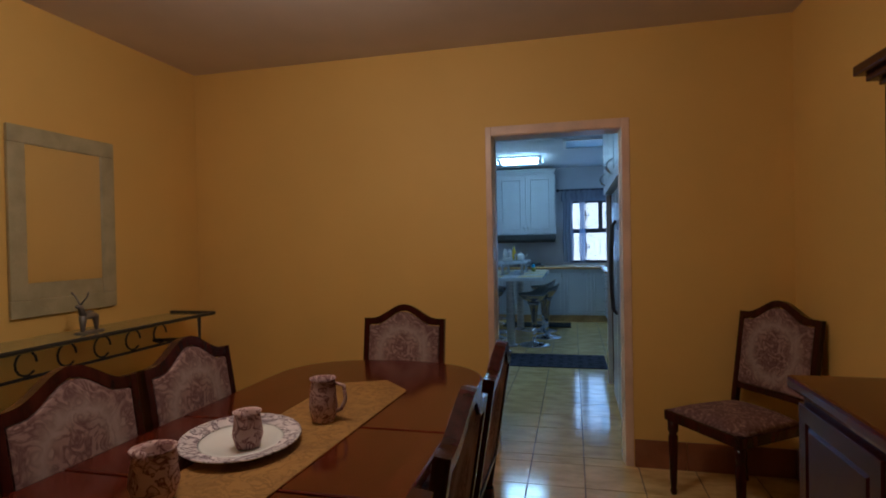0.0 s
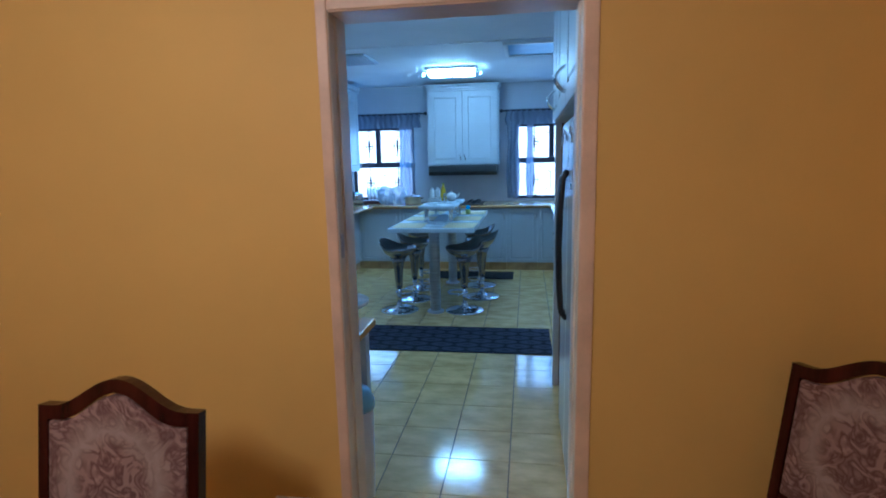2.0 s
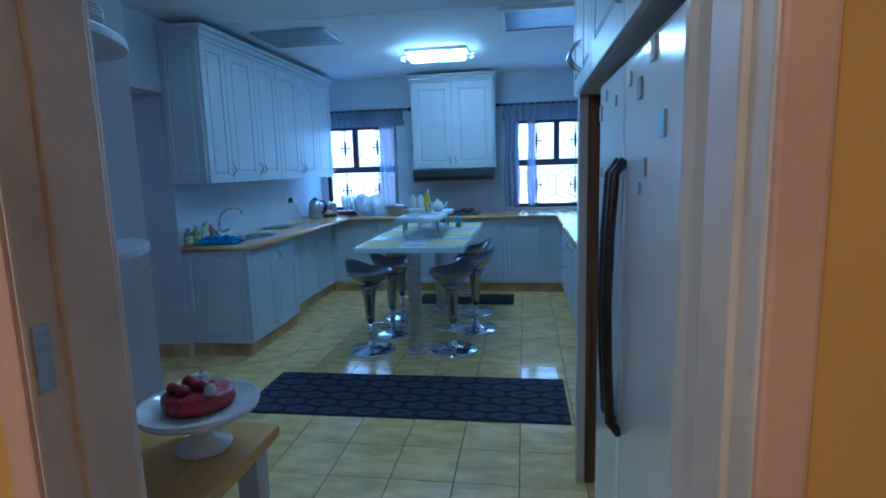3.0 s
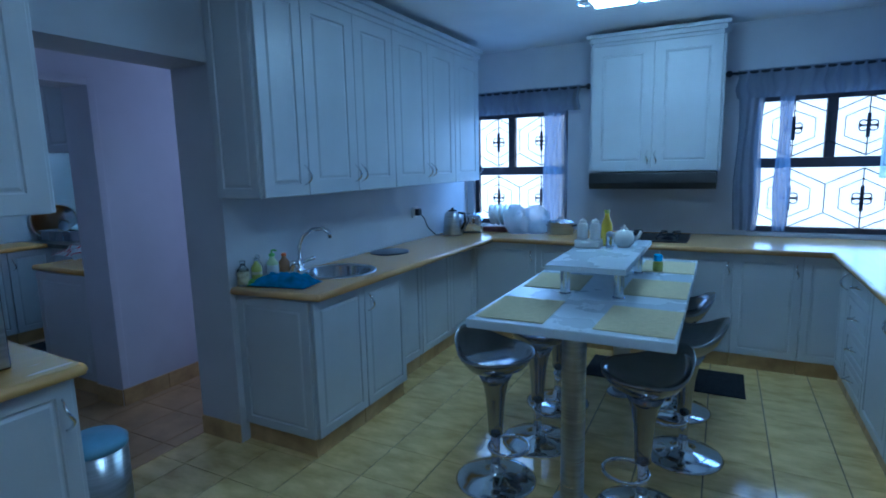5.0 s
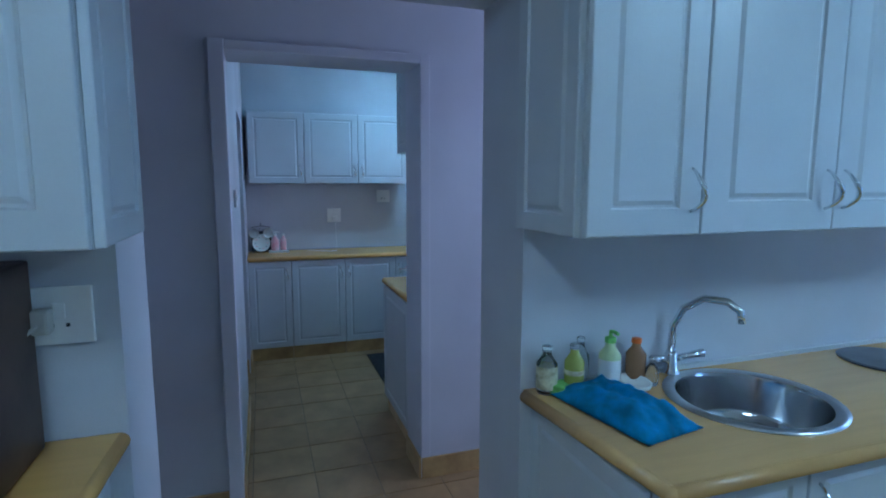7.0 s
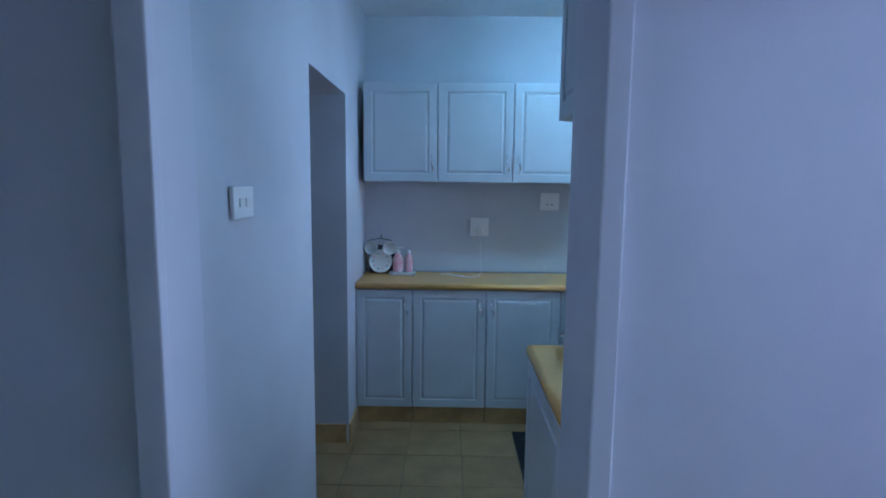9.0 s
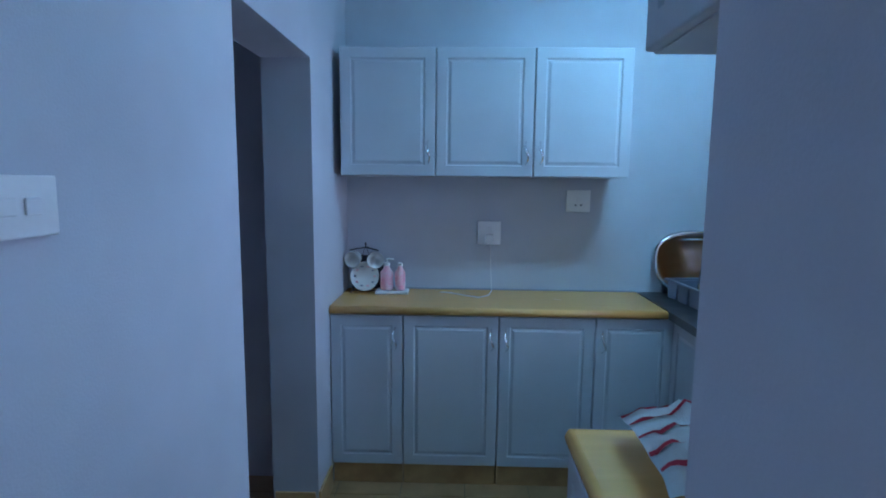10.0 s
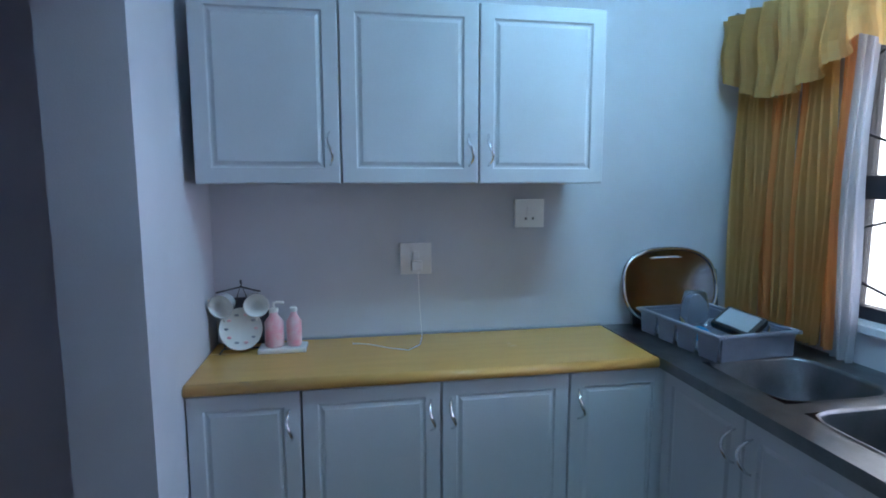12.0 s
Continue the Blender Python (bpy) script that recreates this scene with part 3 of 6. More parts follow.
def window(name, x0, x1, z0, z1, yin, split, vx, label, sill=True):
    ob = tagged(new(name), label, "window", kind="structure")
    f, y0, y1 = 0.045, yin + 0.05, yin + 0.10
    fr = part("window_frame", boxes((x0, x0 + f, y0, y1, z0, z1), (x1 - f, x1, y0, y1, z0, z1), (x0 + f, x1 - f, y0, y1, z0, z0 + f), (x0 + f, x1 - f, y0, y1, z1 - f, z1), bevel=0.004), WINFRAME, ob)
    part("transom", boxes((x0 + f, x1 - f, y0 - 0.01, y1, split - 0.04, split + 0.04), bevel=0.004), WINFRAME, fr)
    for v in vx:
        part("mullion", boxes((v - 0.035, v + 0.035, y0 - 0.008, y1, split + 0.04, z1 - f), bevel=0.004), WINFRAME, fr)
    xs = [x0 + f] + [c for v in vx for c in (v - 0.035, v + 0.035)] + [x1 - f]
    for a, b in zip(xs[::2], xs[1::2]):
        g = part("pane", boxes((a, b, y0 + 0.02, y0 + 0.026, split + 0.04, z1 - f)), CLEAR, ob)
        g.visible_shadow = False
    g = part("pane", boxes((x0 + f, x1 - f, y0 + 0.02, y0 + 0.026, z0 + f, split - 0.04)), CLEAR, ob)
    g.visible_shadow = False
    bm = bmesh.new()
    bars(bm, x0 + f, x1 - f, split + 0.05, z1 - f, y0 - 0.015, 2)
    bars(bm, x0 + f, x1 - f, z0 + f, split - 0.05, y0 - 0.015, 2)
    part("burglar_bar", bm, IRON, ob, "black wrought iron burglar bars with curls")
    if sill:
        part("window_sill", boxes((x0, x1, yin - 0.02, yin + 0.06, z0 - 0.03, z0 - 0.002), bevel=0.004), WALL, ob)
    return ob


window("window_1", LW[0], LW[1], WZ[0], WZ[1], BACK, 1.46, [-2.02], "dark framed kitchen window with wrought burglar bars")
window("window_2", RW[0], RW[1], WZ[0], WZ[1], BACK, 1.49, [0.58], "dark framed kitchen window with wrought burglar bars")
window("window_3", PW[0], PW[1], PZ[0], PZ[1], 7.95, 1.48, [-5.0], "dark framed scullery window with burglar bars")


def net_curtain(x0, x1, rod_l, rod_r, drops):
    c = thing("net_curtain", pose(0, BACK - 0.07, 0), "grey sheer net curtain on a dark rod, pulled aside", "curtain", "kitchen curtains")
    bm = bmesh.new()
    tube(bm, [(rod_l, 0, 2.20), (rod_r, 0, 2.20)], 0.011, 8)
    for e, s in ((rod_l, -1), (rod_r, 1)):
        lathe(bm, [(0.0, -0.028), (0.02, -0.018), (0.026, 0), (0.02, 0.018), (0.0, 0.028)], 10, x=e + s * 0.02, z=2.20)
        tube(bm, [(e - s * 0.04, 0, 2.20), (e - s * 0.04, 0.069, 2.20)], 0.008, 6)
    part("curtain_rod", bm, IRON, c)
    part("valance", wavy(bmesh.new(), x0, x1, 2.0, 2.22, 14, 0.012, -0.004, 3), NET_BLUE, c, "gathered heading of blue-grey net")
    for k, (a, b, z) in enumerate(drops):
        part("drop", wavy(bmesh.new(), a, b, z, 2.0, max(3, int((b - a) / 0.05)), 0.012, -0.004, 5 + k), NET_BLUE, c)


net_curtain(-2.46, -1.33, -2.46, -1.27, [(-1.66, -1.44, 0.95)])
net_curtain(-0.08, 1.10, -0.12, 1.10, [(-0.06, 0.12, 0.95), (0.22, 0.32, 0.95)])
pc = thing("pantry_curtain", pose(0, 7.87, 0), "gold and orange curtain with a scalloped valance over net", "curtain")
bm = bmesh.new()
tube(bm, [(-6.14, 0, 2.16), (-4.2, 0, 2.16)], 0.014, 8)
lathe(bm, [(0.0, -0.035), (0.025, -0.02), (0.034, 0), (0.025, 0.02), (0.0, 0.035)], 12, x=-6.145, z=2.16)
part("curtain_rod", bm, DARKWOOD, pc)
for a, b, folds, deep, seed, cloth in ((-6.12, -5.93, 5, 0.026, 11, CURTAIN), (-5.93, -5.875, 1, 0.022, 12, CURTAIN_OR), (-5.875, -5.80, 2, 0.024, 13, CURTAIN),
                                       (-5.80, -5.765, 1, 0.016, 19, CURTAIN_OR), (-5.765, -5.635, 4, 0.026, 16, CURTAIN), (-5.635, -5.60, 1, 0.018, 17, CURTAIN_OR)):
    part("drape", wavy(bmesh.new(), a, b, 0.93, 2.1, folds, deep, 0.0, seed), cloth, pc)
part("lining", wavy(bmesh.new(), -5.62, -5.54, 0.90, 2.08, 2, 0.014, 0.03, 14), NET, pc, "white net lining")
part("lining", wavy(bmesh.new(), -4.6, -4.3, 0.94, 2.08, 6, 0.016, 0.03, 15), NET, pc, "white net lining")
for k in range(3):
    a = -6.165 + k * 0.65
    bm = wavy(bmesh.new(), a, a + 0.66, 1.86, 2.16, 7, 0.03, -0.06, 20 + k)
    for v in bm.verts:
        u = (v.co.x - a) / 0.66
        v.co.z = 2.17 - (2.17 - v.co.z) * (0.72 + 0.45 * math.sin(math.pi * min(1, max(0, u))))
    part("valance", bm, CURTAIN, pc)

# ---- cabinets ----
def door_bm(w, h, rail=0.062, t=0.018):
    """A foil-wrapped door with a routed, raised centre panel; front faces -y."""
    bm = boxes((0, w, -t, 0, 0, h))
    bm.faces.ensure_lookup_table()
    bm.normal_update()
    f = min(bm.faces, key=lambda q: q.calc_center_median().y)
    es = list(f.edges)
    bmesh.ops.bevel(bm, geom=es, offset=0.004, segments=2, affect="EDGES", profile=0.5)
    f = max((q for q in bm.faces if abs(q.normal.y) > 0.99 and q.calc_center_median().y < -t * 0.9), key=lambda q: q.calc_area())
    rail = min(rail, w * 0.26, h * 0.3)
    bmesh.ops.inset_region(bm, faces=[f], thickness=rail, depth=0.0)
    bmesh.ops.inset_region(bm, faces=[f], thickness=0.006, depth=-0.007)
    bmesh.ops.inset_region(bm, faces=[f], thickness=0.008, depth=0.0)
    bmesh.ops.inset_region(bm, faces=[f], thickness=0.016, depth=0.006)
    return bm


def handle_bm(length=0.105):
    """A slim bow handle with an S shape, upright, standing off the door."""
    bm = bmesh.new()
    pts, rs = [], []
    for k in range(15):
        u = k / 14
        pts.append((0.008 * math.sin(2 * math.pi * u), -0.018 - 0.026 * math.sin(math.pi * u) ** 0.6 + 0.018 * (1 - math.sin(math.pi * u)), (u - 0.5) * length))
        rs.append(0.0035 + 0.0028 * math.sin(math.pi * u))
    return tube(bm, pts, rs, 8)


def cabinet(name, m, w, d, z0, z1, doors, label, category="cabinet", group="", kick=0.0, rise="low", left_end=False, right_end=False, crown=0.0, gap=0.0016, body_top=None):
    """One unit: carcass, raised-panel doors with bow handles, end panels, kick board and cornice. doors: rows of x0, x1, hinge side (l or r) and, for drawers, z0, z1."""
    c = thing(name, m, label, category, group)
    part("body", boxes((0.0, w, 0.0, d, z0, body_top or z1), bevel=0.001), CAB_IN, c)
    for row in doors:
        a, b, side = row[:3]
        lo, hi = (row[3], row[4]) if len(row) > 3 else (z0 + 0.002, z1 - 0.002)
        dr = part("door" if len(row) < 4 else "drawer_front", door_bm(b - a - 2 * gap, hi - lo, 0.108 if crown else 0.062), CAB, c)
        dr.location = (a + gap, -0.0015, lo)
        if side in "lr":
            h = part("handle", handle_bm(), CHROME, dr, "chrome bow handle", smooth=True)
            h.location = ((b - a) - 0.035 if side == "l" else 0.03, -0.018, (hi - lo) - 0.11 if rise == "low" else 0.11)
        elif side == "h":
            h = part("handle", handle_bm(), CHROME, dr, "chrome bow handle", smooth=True)
            h.matrix_local = pose((b - a) / 2, -0.018, (hi - lo) * 0.55, 0, 90, 0)
    for on, x, rz in ((left_end, -0.0015, -90), (right_end, w + 0.0015, 90)):
        if on:
            e = part("end_panel", door_bm(d - 0.004, z1 - z0 - 0.004), CAB, c)
            e.matrix_local = pose(x, d - 0.002 if rz == -90 else 0.002, z0 + 0.002, 0, 0, rz)
    if kick:
        bm = bmesh.new()
        n = max(1, round(w / 0.306))
        for k in range(n):
            box(bm, w * k / n + 0.001, w * (k + 1) / n - 0.001, 0.012, 0.026, 0.0, kick, bevel=0.002)
        for on, xa, xb in ((left_end, 0.006, 0.018), (right_end, w - 0.018, w - 0.006)):
            if on:
                box(bm, xa, xb, 0.03, d, 0.0, kick, bevel=0.002)
        part("kick_board", bm, SKIRT, c, "tan tiled kick board")
    if crown:
        bm = bmesh.new()
        for k, (o, za, zb) in enumerate(((0.0, 0.0, 0.3), (0.02, 0.3, 0.7), (0.045, 0.7, 1.0))):
            box(bm, -(o if left_end else 0), w + (o if right_end else 0), -0.02 - o, d, z1 + crown * za, z1 + crown * zb, bevel=0.004)
        part("cornice", bm, CAB, c)
    return c


def uniform(w, n, first="l"):
    """n equal doors whose handles meet in pairs."""
    return [(w * k / n, w * (k + 1) / n, "lr"[(k + (first != "l")) % 2]) for k in range(n)]


LBL_B = "white raised-panel base cabinet with bow handles"
LBL_U = "white raised-panel wall cabinet with bow handles"
# kitchen, west side: base units face east
cabinet("base_cabinet", pose(-1.98, 6.655, 0, 0, 0, 90), 0.44, 0.51, 0.11, 0.86, [(0.0, 0.44, "n")], "white raised-panel base cabinet beside the round sink", group="kitchen base cabinets", kick=0.11, left_end=True, body_top=0.66)
cabinet("base_cabinet", pose(-1.98, 7.10, 0, 0, 0, 90), 0.44, 0.51, 0.11, 0.86, [(0.0, 0.44, "r")], LBL_B, group="kitchen base cabinets", kick=0.11, right_end=True, body_top=0.66)
for k in range(3):
    cabinet("base_cabinet", pose(-2.13, 7.55 + 0.48 * k, 0, 0, 0, 90), 0.478, 0.355, 0.11, 0.86, [(0.0, 0.478, "n")], "white recessed base cabinet under the worktop", group="kitchen base cabinets", kick=0.11)
# back: units face south
xb = -2.125
for w, kind in ((0.605, "door"), (0.42, "drawers"), (0.56, "door2"), (0.50, "door"), (0.42, "door"), (0.43, "door")):
    if kind == "drawers":
        ds = [(0.0, w, "h", 0.115 + 0.248 * k, 0.115 + 0.248 * (k + 1) - 0.006) for k in range(3)]
    else:
        ds = uniform(w, 2) if kind == "door2" else [(0.0, w, "l")]
    cabinet("base_cabinet", pose(xb, 8.97, 0), w - 0.003, 0.68, 0.11, 0.86, ds, "white base cabinet with three drawers" if kind == "drawers" else LBL_B, group="kitchen base cabinets", kick=0.11)
    xb += w
# east: units face west, from the back towards the fridge
ye = 8.97
for k, w in enumerate((0.30, 0.52, 0.52, 0.52, 0.44)):
    ds = [(0.0, w - 0.003, "h", 0.115 + 0.186 * j, 0.115 + 0.186 * (j + 1) - 0.005) for j in range(4)] if k == 1 else [(0.0, w - 0.003, "lr"[k % 2])]
    cabinet("base_cabinet", pose(0.615, ye, 0, 0, 0, -90), w - 0.003, 0.53, 0.11, 0.86, ds, "white base cabinet with four drawers" if k == 1 else LBL_B, group="kitchen base cabinets", kick=0.11, right_end=(k == 4))
    ye -= w
# worktops with a rounded front edge
def holed_slab(points, depth, cx, cy, radius):
    """A slab with the given outline and one round hole through it."""
    bm = bmesh.new()
    rim = [(cx + radius * math.cos(2 * math.pi * k / 40), cy + radius * math.sin(2 * math.pi * k / 40)) for k in range(40)]
    es = []
    for loop in (points, rim):
        vs = [bm.verts.new((x, y, 0)) for x, y in loop]
        es += [bm.edges.new((vs[k], vs[(k + 1) % len(vs)])) for k in range(len(vs))]
    bmesh.ops.triangle_fill(bm, use_beauty=True, use_dissolve=False, edges=es)
    r = bmesh.ops.extrude_face_region(bm, geom=bm.faces[:])
    bmesh.ops.translate(bm, verts=[v for v in r["geom"] if isinstance(v, bmesh.types.BMVert)], vec=(0, 0, depth))
    return bm


def worktop(points, edge, z, material, label, hole=None):
    """A laminate worktop: the slab and the rounded strip along its open edges. edge: the points that the strip follows."""
    w = thing("worktop", pose(0, 0, z), label, "worktop")
    part("slab", holed_slab(points, 0.038, *hole) if hole else extrude_outline(points, 0.038, "z", 0.006), material, w)
    bm = bmesh.new()
    for (xa, ya), (xb_, yb) in zip(edge, edge[1:]):
        tube(bm, [(xa, ya, 0.019), (xb_, yb, 0.019)], 0.0195, 12)
    for x, y in edge[1:-1]:
        lathe(bm, [(0.0, -0.0005), (0.012, 0.003), (0.0195, 0.019), (0.012, 0.035), (0.0, 0.0385)], 12, x=x, y=y)
    part("front_edge", bm, material, w, "rounded front edge", smooth=True)
    return w


pts = [(-2.488, 6.61), (-1.925, 6.66), (-1.90, 8.92), (0.54, 8.92), (0.54, 6.63), (1.148, 6.63), (1.148, BACK - 0.002), (-2.488, BACK - 0.002)]
top_thing = worktop(pts, [(-2.48, 6.612), (-1.93, 6.664), (-1.905, 8.925), (0.545, 8.925), (0.545, 6.635), (1.14, 6.635)], 0.862, TOP_TAN, "tan wood-effect laminate worktop in a U round the kitchen", (-2.225, 7.20, 0.212))
structure("upstand", [(-2.488, -2.476, 6.7, BACK - 0.002, 0.90, 0.915), (1.138, 1.148, 6.7, BACK - 0.002, 0.90, 0.93)], CAB, "thin white strip behind the worktop", "trim")

# wall cabinets
for k, (y0, ws) in enumerate(((6.592, (0.33,)), (6.924, (0.455, 0.438)), (7.819, (0.485, 0.462)), (8.768, (0.50,)))):
    w = sum(ws)
    rows = [(0, w, "l")] if len(ws) == 1 else [(0, ws[0], "l"), (ws[0], w, "r")]
    cabinet("wall_cabinet", pose(-2.185, y0, 0, 0, 0, 90), w, 0.303, 1.385, 2.44, rows, LBL_U, group="kitchen wall cabinets", rise="high", left_end=(k == 0), crown=0.10)
for k in range(3):
    cabinet("wall_cabinet", pose(0.85, 9.40 - 1.0 * k, 0, 0, 0, -90), 0.997, 0.298, 1.375, 2.44, uniform(0.997, 2), LBL_U, group="kitchen wall cabinets", rise="high", right_end=(k == 2), crown=0.10)
cabinet("hood_cabinet", pose(-1.165, 9.395, 0), 0.98, 0.30, 1.445, 2.475, uniform(0.98, 2), "white raised-panel cabinet with cornice above the cooker hood", "cabinet", rise="high", left_end=True, right_end=True, crown=0.09)
hood = thing("cooker_hood", pose(-0.675, 9.40, 1.30), "black slimline cooker hood under the cabinet", "cooker hood")
bm = extrude_outline([(-0.07, 0.0), (-0.10, 0.05), (-0.09, 0.135), (0.28, 0.135), (0.28, 0.02)], 0.98, "y", 0.006)
bmesh.ops.rotate(bm, verts=bm.verts, cent=(0, 0, 0), matrix=Matrix.Rotation(radians(-90), 3, "Z"))
for v in bm.verts:
    v.co = Vector((v.co.x - 0.49, -v.co.y, v.co.z))
part("canopy", bm, BLACK, hood)

# south-west unit with microwave
for k in range(2):
    cabinet("base_cabinet", pose(-1.975, 4.30 + 0.605 * k, 0, 0, 0, 90), 0.60, 0.51, 0.11, 0.89, [(0, 0.60, "l")], LBL_B, group="kitchen base cabinets", kick=0.11, right_end=(k == 1))
worktop([(-2.488, 4.28), (-1.935, 4.28), (-1.935, 5.535), (-2.488, 5.56)], [(-1.94, 4.285), (-1.94, 5.53), (-2.48, 5.555)], 0.892, TOP, "yellow oak laminate worktop under the microwave")
cabinet("wall_cabinet", pose(-2.16, 4.20, 0, 0, 0, 90), 0.70, 0.328, 1.40, 2.44, uniform(0.70, 2), LBL_U, group="kitchen wall cabinets", rise="high", crown=0.10)
cabinet("wall_cabinet", pose(-2.16, 4.903, 0, 0, 0, 90), 0.71, 0.328, 1.40, 2.44, uniform(0.71, 2), LBL_U, group="kitchen wall cabinets", rise="high", right_end=True, crown=0.10)
mw = thing("microwave_oven", pose(-2.455, 4.895, 0.931), "dark brown microwave oven on the worktop", "microwave")
part("body", boxes((0, 0.355, 0, 0.52, 0, 0.42), bevel=0.008), MICROWAVE, mw)
part("door", boxes((0.356, 0.372, 0.01, 0.40, 0.01, 0.41), bevel=0.004), BLACK, mw)
part("control_panel", boxes((0.356, 0.37, 0.41, 0.51, 0.01, 0.41), bevel=0.003), STEEL, mw, "steel control panel")

# fridge housing on the east side
cabinet("wall_cabinet", pose(0.41, 5.21, 0, 0, 0, -90), 0.60, 0.73, 1.735, 2.44, uniform(0.60, 2), "white top cabinet above the fridge", group="fridge cabinets", rise="high", crown=0.10)
cabinet("wall_cabinet", pose(0.41, 4.607, 0, 0, 0, -90), 1.16, 0.73, 1.735, 2.44, uniform(1.16, 2), "white top cabinet above the fridge", group="fridge cabinets", rise="high", crown=0.10)
hp = thing("fridge_housing", pose(0.415, 5.18, 0), "tall fridge end panel, white edge and dark brown inside", "panel")
part("panel", boxes((0.0, 0.733, 0.012, 0.03, 0, 1.733), bevel=0.001), CAB, hp)
part("edge", boxes((-0.006, 0.03, -0.035, 0.031, 0, 1.733), bevel=0.003), CAB, hp)
part("lining", boxes((0.031, 0.733, -0.008, 0.0115, 0, 1.733), (0.031, 0.075, -0.03, -0.0085, 0, 1.733)), BROWNWOOD, hp, "dark brown wood lining")
part("back", boxes((0.70, 0.733, -0.60, -0.009, 0, 1.733)), BROWNWOOD, hp, "dark brown wood back")
fr = thing("fridge", pose(0.415, 3.64, 0), "white side-by-side fridge with dark curved handles and magnets", "fridge")
part("body", boxes((0.06, 0.68, 0, 0.93, 0.04, 1.685), bevel=0.01), CAB, fr)
FRW = mat("fridge_enamel", (0.74, 0.78, 0.78), 0.14, vary=0.03, scale=3, grain=200, bump=0.02)
dl_ = part("door", boxes((0.0, 0.056, 0.004, 0.50, 0.06, 1.69), bevel=0.014), FRW, fr)
dr_ = part("door", boxes((0.0, 0.056, 0.507, 0.926, 0.06, 1.69), bevel=0.014), FRW, fr)
for dd, yy in ((dl_, 0.47), (dr_, 0.54)):
    part("handle", tube(bmesh.new(), [(-0.001, yy, 0.78), (-0.025, yy, 0.81), (-0.034, yy, 0.95), (-0.038, yy, 1.11), (-0.034, yy, 1.28), (-0.025, yy, 1.43), (-0.001, yy, 1.46)], 0.013, 10), BLACK, dd, "dark glossy curved handle", smooth=True)
part("plinth", boxes((0.03, 0.06, 0.01, 0.92, 0.0, 0.055)), GREYPLASTIC, fr)
rnd = random.Random(5)
for k in range(11):
    yy, zz, s = rnd.uniform(0.55, 0.88) if k % 2 else rnd.uniform(0.10, 0.42), rnd.uniform(1.35, 1.66), rnd.uniform(0.02, 0.04)
    part("magnet", boxes((-0.005, -0.0005, yy, yy + s, zz, zz + s * 1.2), bevel=0.001), (SAGE, GREYPLASTIC, BLUEGREY)[k % 3], dl_ if yy < 0.5 else dr_)

# ---- kitchen things ----
lamp = thing("ceiling_lamp", pose(-0.66, 8.22, CEIL_K), "lit fluorescent ceiling lamp with white diffuser and chrome end curls", "ceiling lamp")
part("base_tray", boxes((-0.30, 0.30, -0.13, 0.13, -0.035, -0.001), bevel=0.006), WHITE, lamp)
for a, b in ((-0.27, -0.012), (0.012, 0.27)):
    part("diffuser", boxes((a, b, -0.12, 0.12, -0.095, -0.037), bevel=0.018), TUBE, lamp, "glowing diffuser")
for s in (-1, 1):
    bm = bmesh.new()
    for z in (-0.05, -0.08):
        tube(bm, [(s * 0.27, -0.06, z), (s * 0.33, -0.06, z), (s * 0.36, -0.02, z), (s * 0.36, 0.02, z), (s * 0.33, 0.06, z), (s * 0.27, 0.06, z)], 0.006, 6)
    part("end_curl", bm, CHROME, lamp)
south_lamp = copy_thing(lamp, pose(-0.65, 5.40, CEIL_K))
for shade in [q for q in south_lamp.children if q.name.startswith("diffuser")]:
    shade.data = shade.data.copy()
    shade.data.materials[0] = TUBE_SOUTH
hatch = thing("ceiling_hatch", pose(0.36, 7.30, CEIL_K), "square white access hatch in the ceiling", "hatch")
part("frame", boxes((-0.36, 0.36, -0.33, -0.29, -0.022, -0.001), (-0.36, 0.36, 0.29, 0.33, -0.022, -0.001), (-0.36, -0.32, -0.29, 0.29, -0.022, -0.001), (0.32, 0.36, -0.29, 0.29, -0.022, -0.001), bevel=0.004), WHITE, hatch)
part("lid", boxes((-0.318, 0.318, -0.288, 0.288, -0.010, -0.001)), BLUEGREY, hatch)
vent = thing("ceiling_vent", pose(-1.72, 7.40, CEIL_K), "grey slatted ceiling vent", "vent")
part("frame", boxes((-0.32, 0.32, -0.27, 0.27, -0.018, -0.001), bevel=0.004), GREYPLASTIC, vent)
for k in range(8):
    part("slat", boxes((-0.30, 0.30, -0.245 + 0.065 * k, -0.215 + 0.065 * k, -0.026, -0.019)), GREYPLASTIC, vent)

tb = thing("bar_table", pose(-0.68, 7.545, 0), "pale laminate kitchen table on two steel posts", "table")
part("tabletop", boxes((-0.42, 0.42, -0.90, 0.90, 0.835, 0.877), bevel=0.006), TABLEWHITE, tb)
for y in (-0.69, 0.62):
    bm = turned([(0.085, 0.0), (0.085, 0.012), (0.052, 0.02), (0.052, 0.82), (0.09, 0.822), (0.09, 0.834)], 28, y=y)
    part("post", bm, STEEL, tb, smooth=False)
for k, (x, y) in enumerate(((-0.245, -0.665), (0.265, -0.66), (-0.245, -0.03), (0.265, -0.03), (-0.245, 0.60), (0.265, 0.60))):
    solid("place_mat", boxes((-0.15, 0.15, -0.195, 0.195, 0.0, 0.004), bevel=0.001), STRAW, "woven straw place mat on the kitchen table", "place mat", pose(-0.68 + x, 7.545 + y, 0.8775, 0, 0, (1, -2, 2, 0, -1, 1)[k]), "place mats")
rs = thing("table_riser", pose(-0.69, 7.55, 0.877), "white raised shelf on chrome legs on the table", "shelf")
part("top", boxes((-0.185, 0.185, -0.49, 0.49, 0.15, 0.178), bevel=0.004), TABLEWHITE, rs)
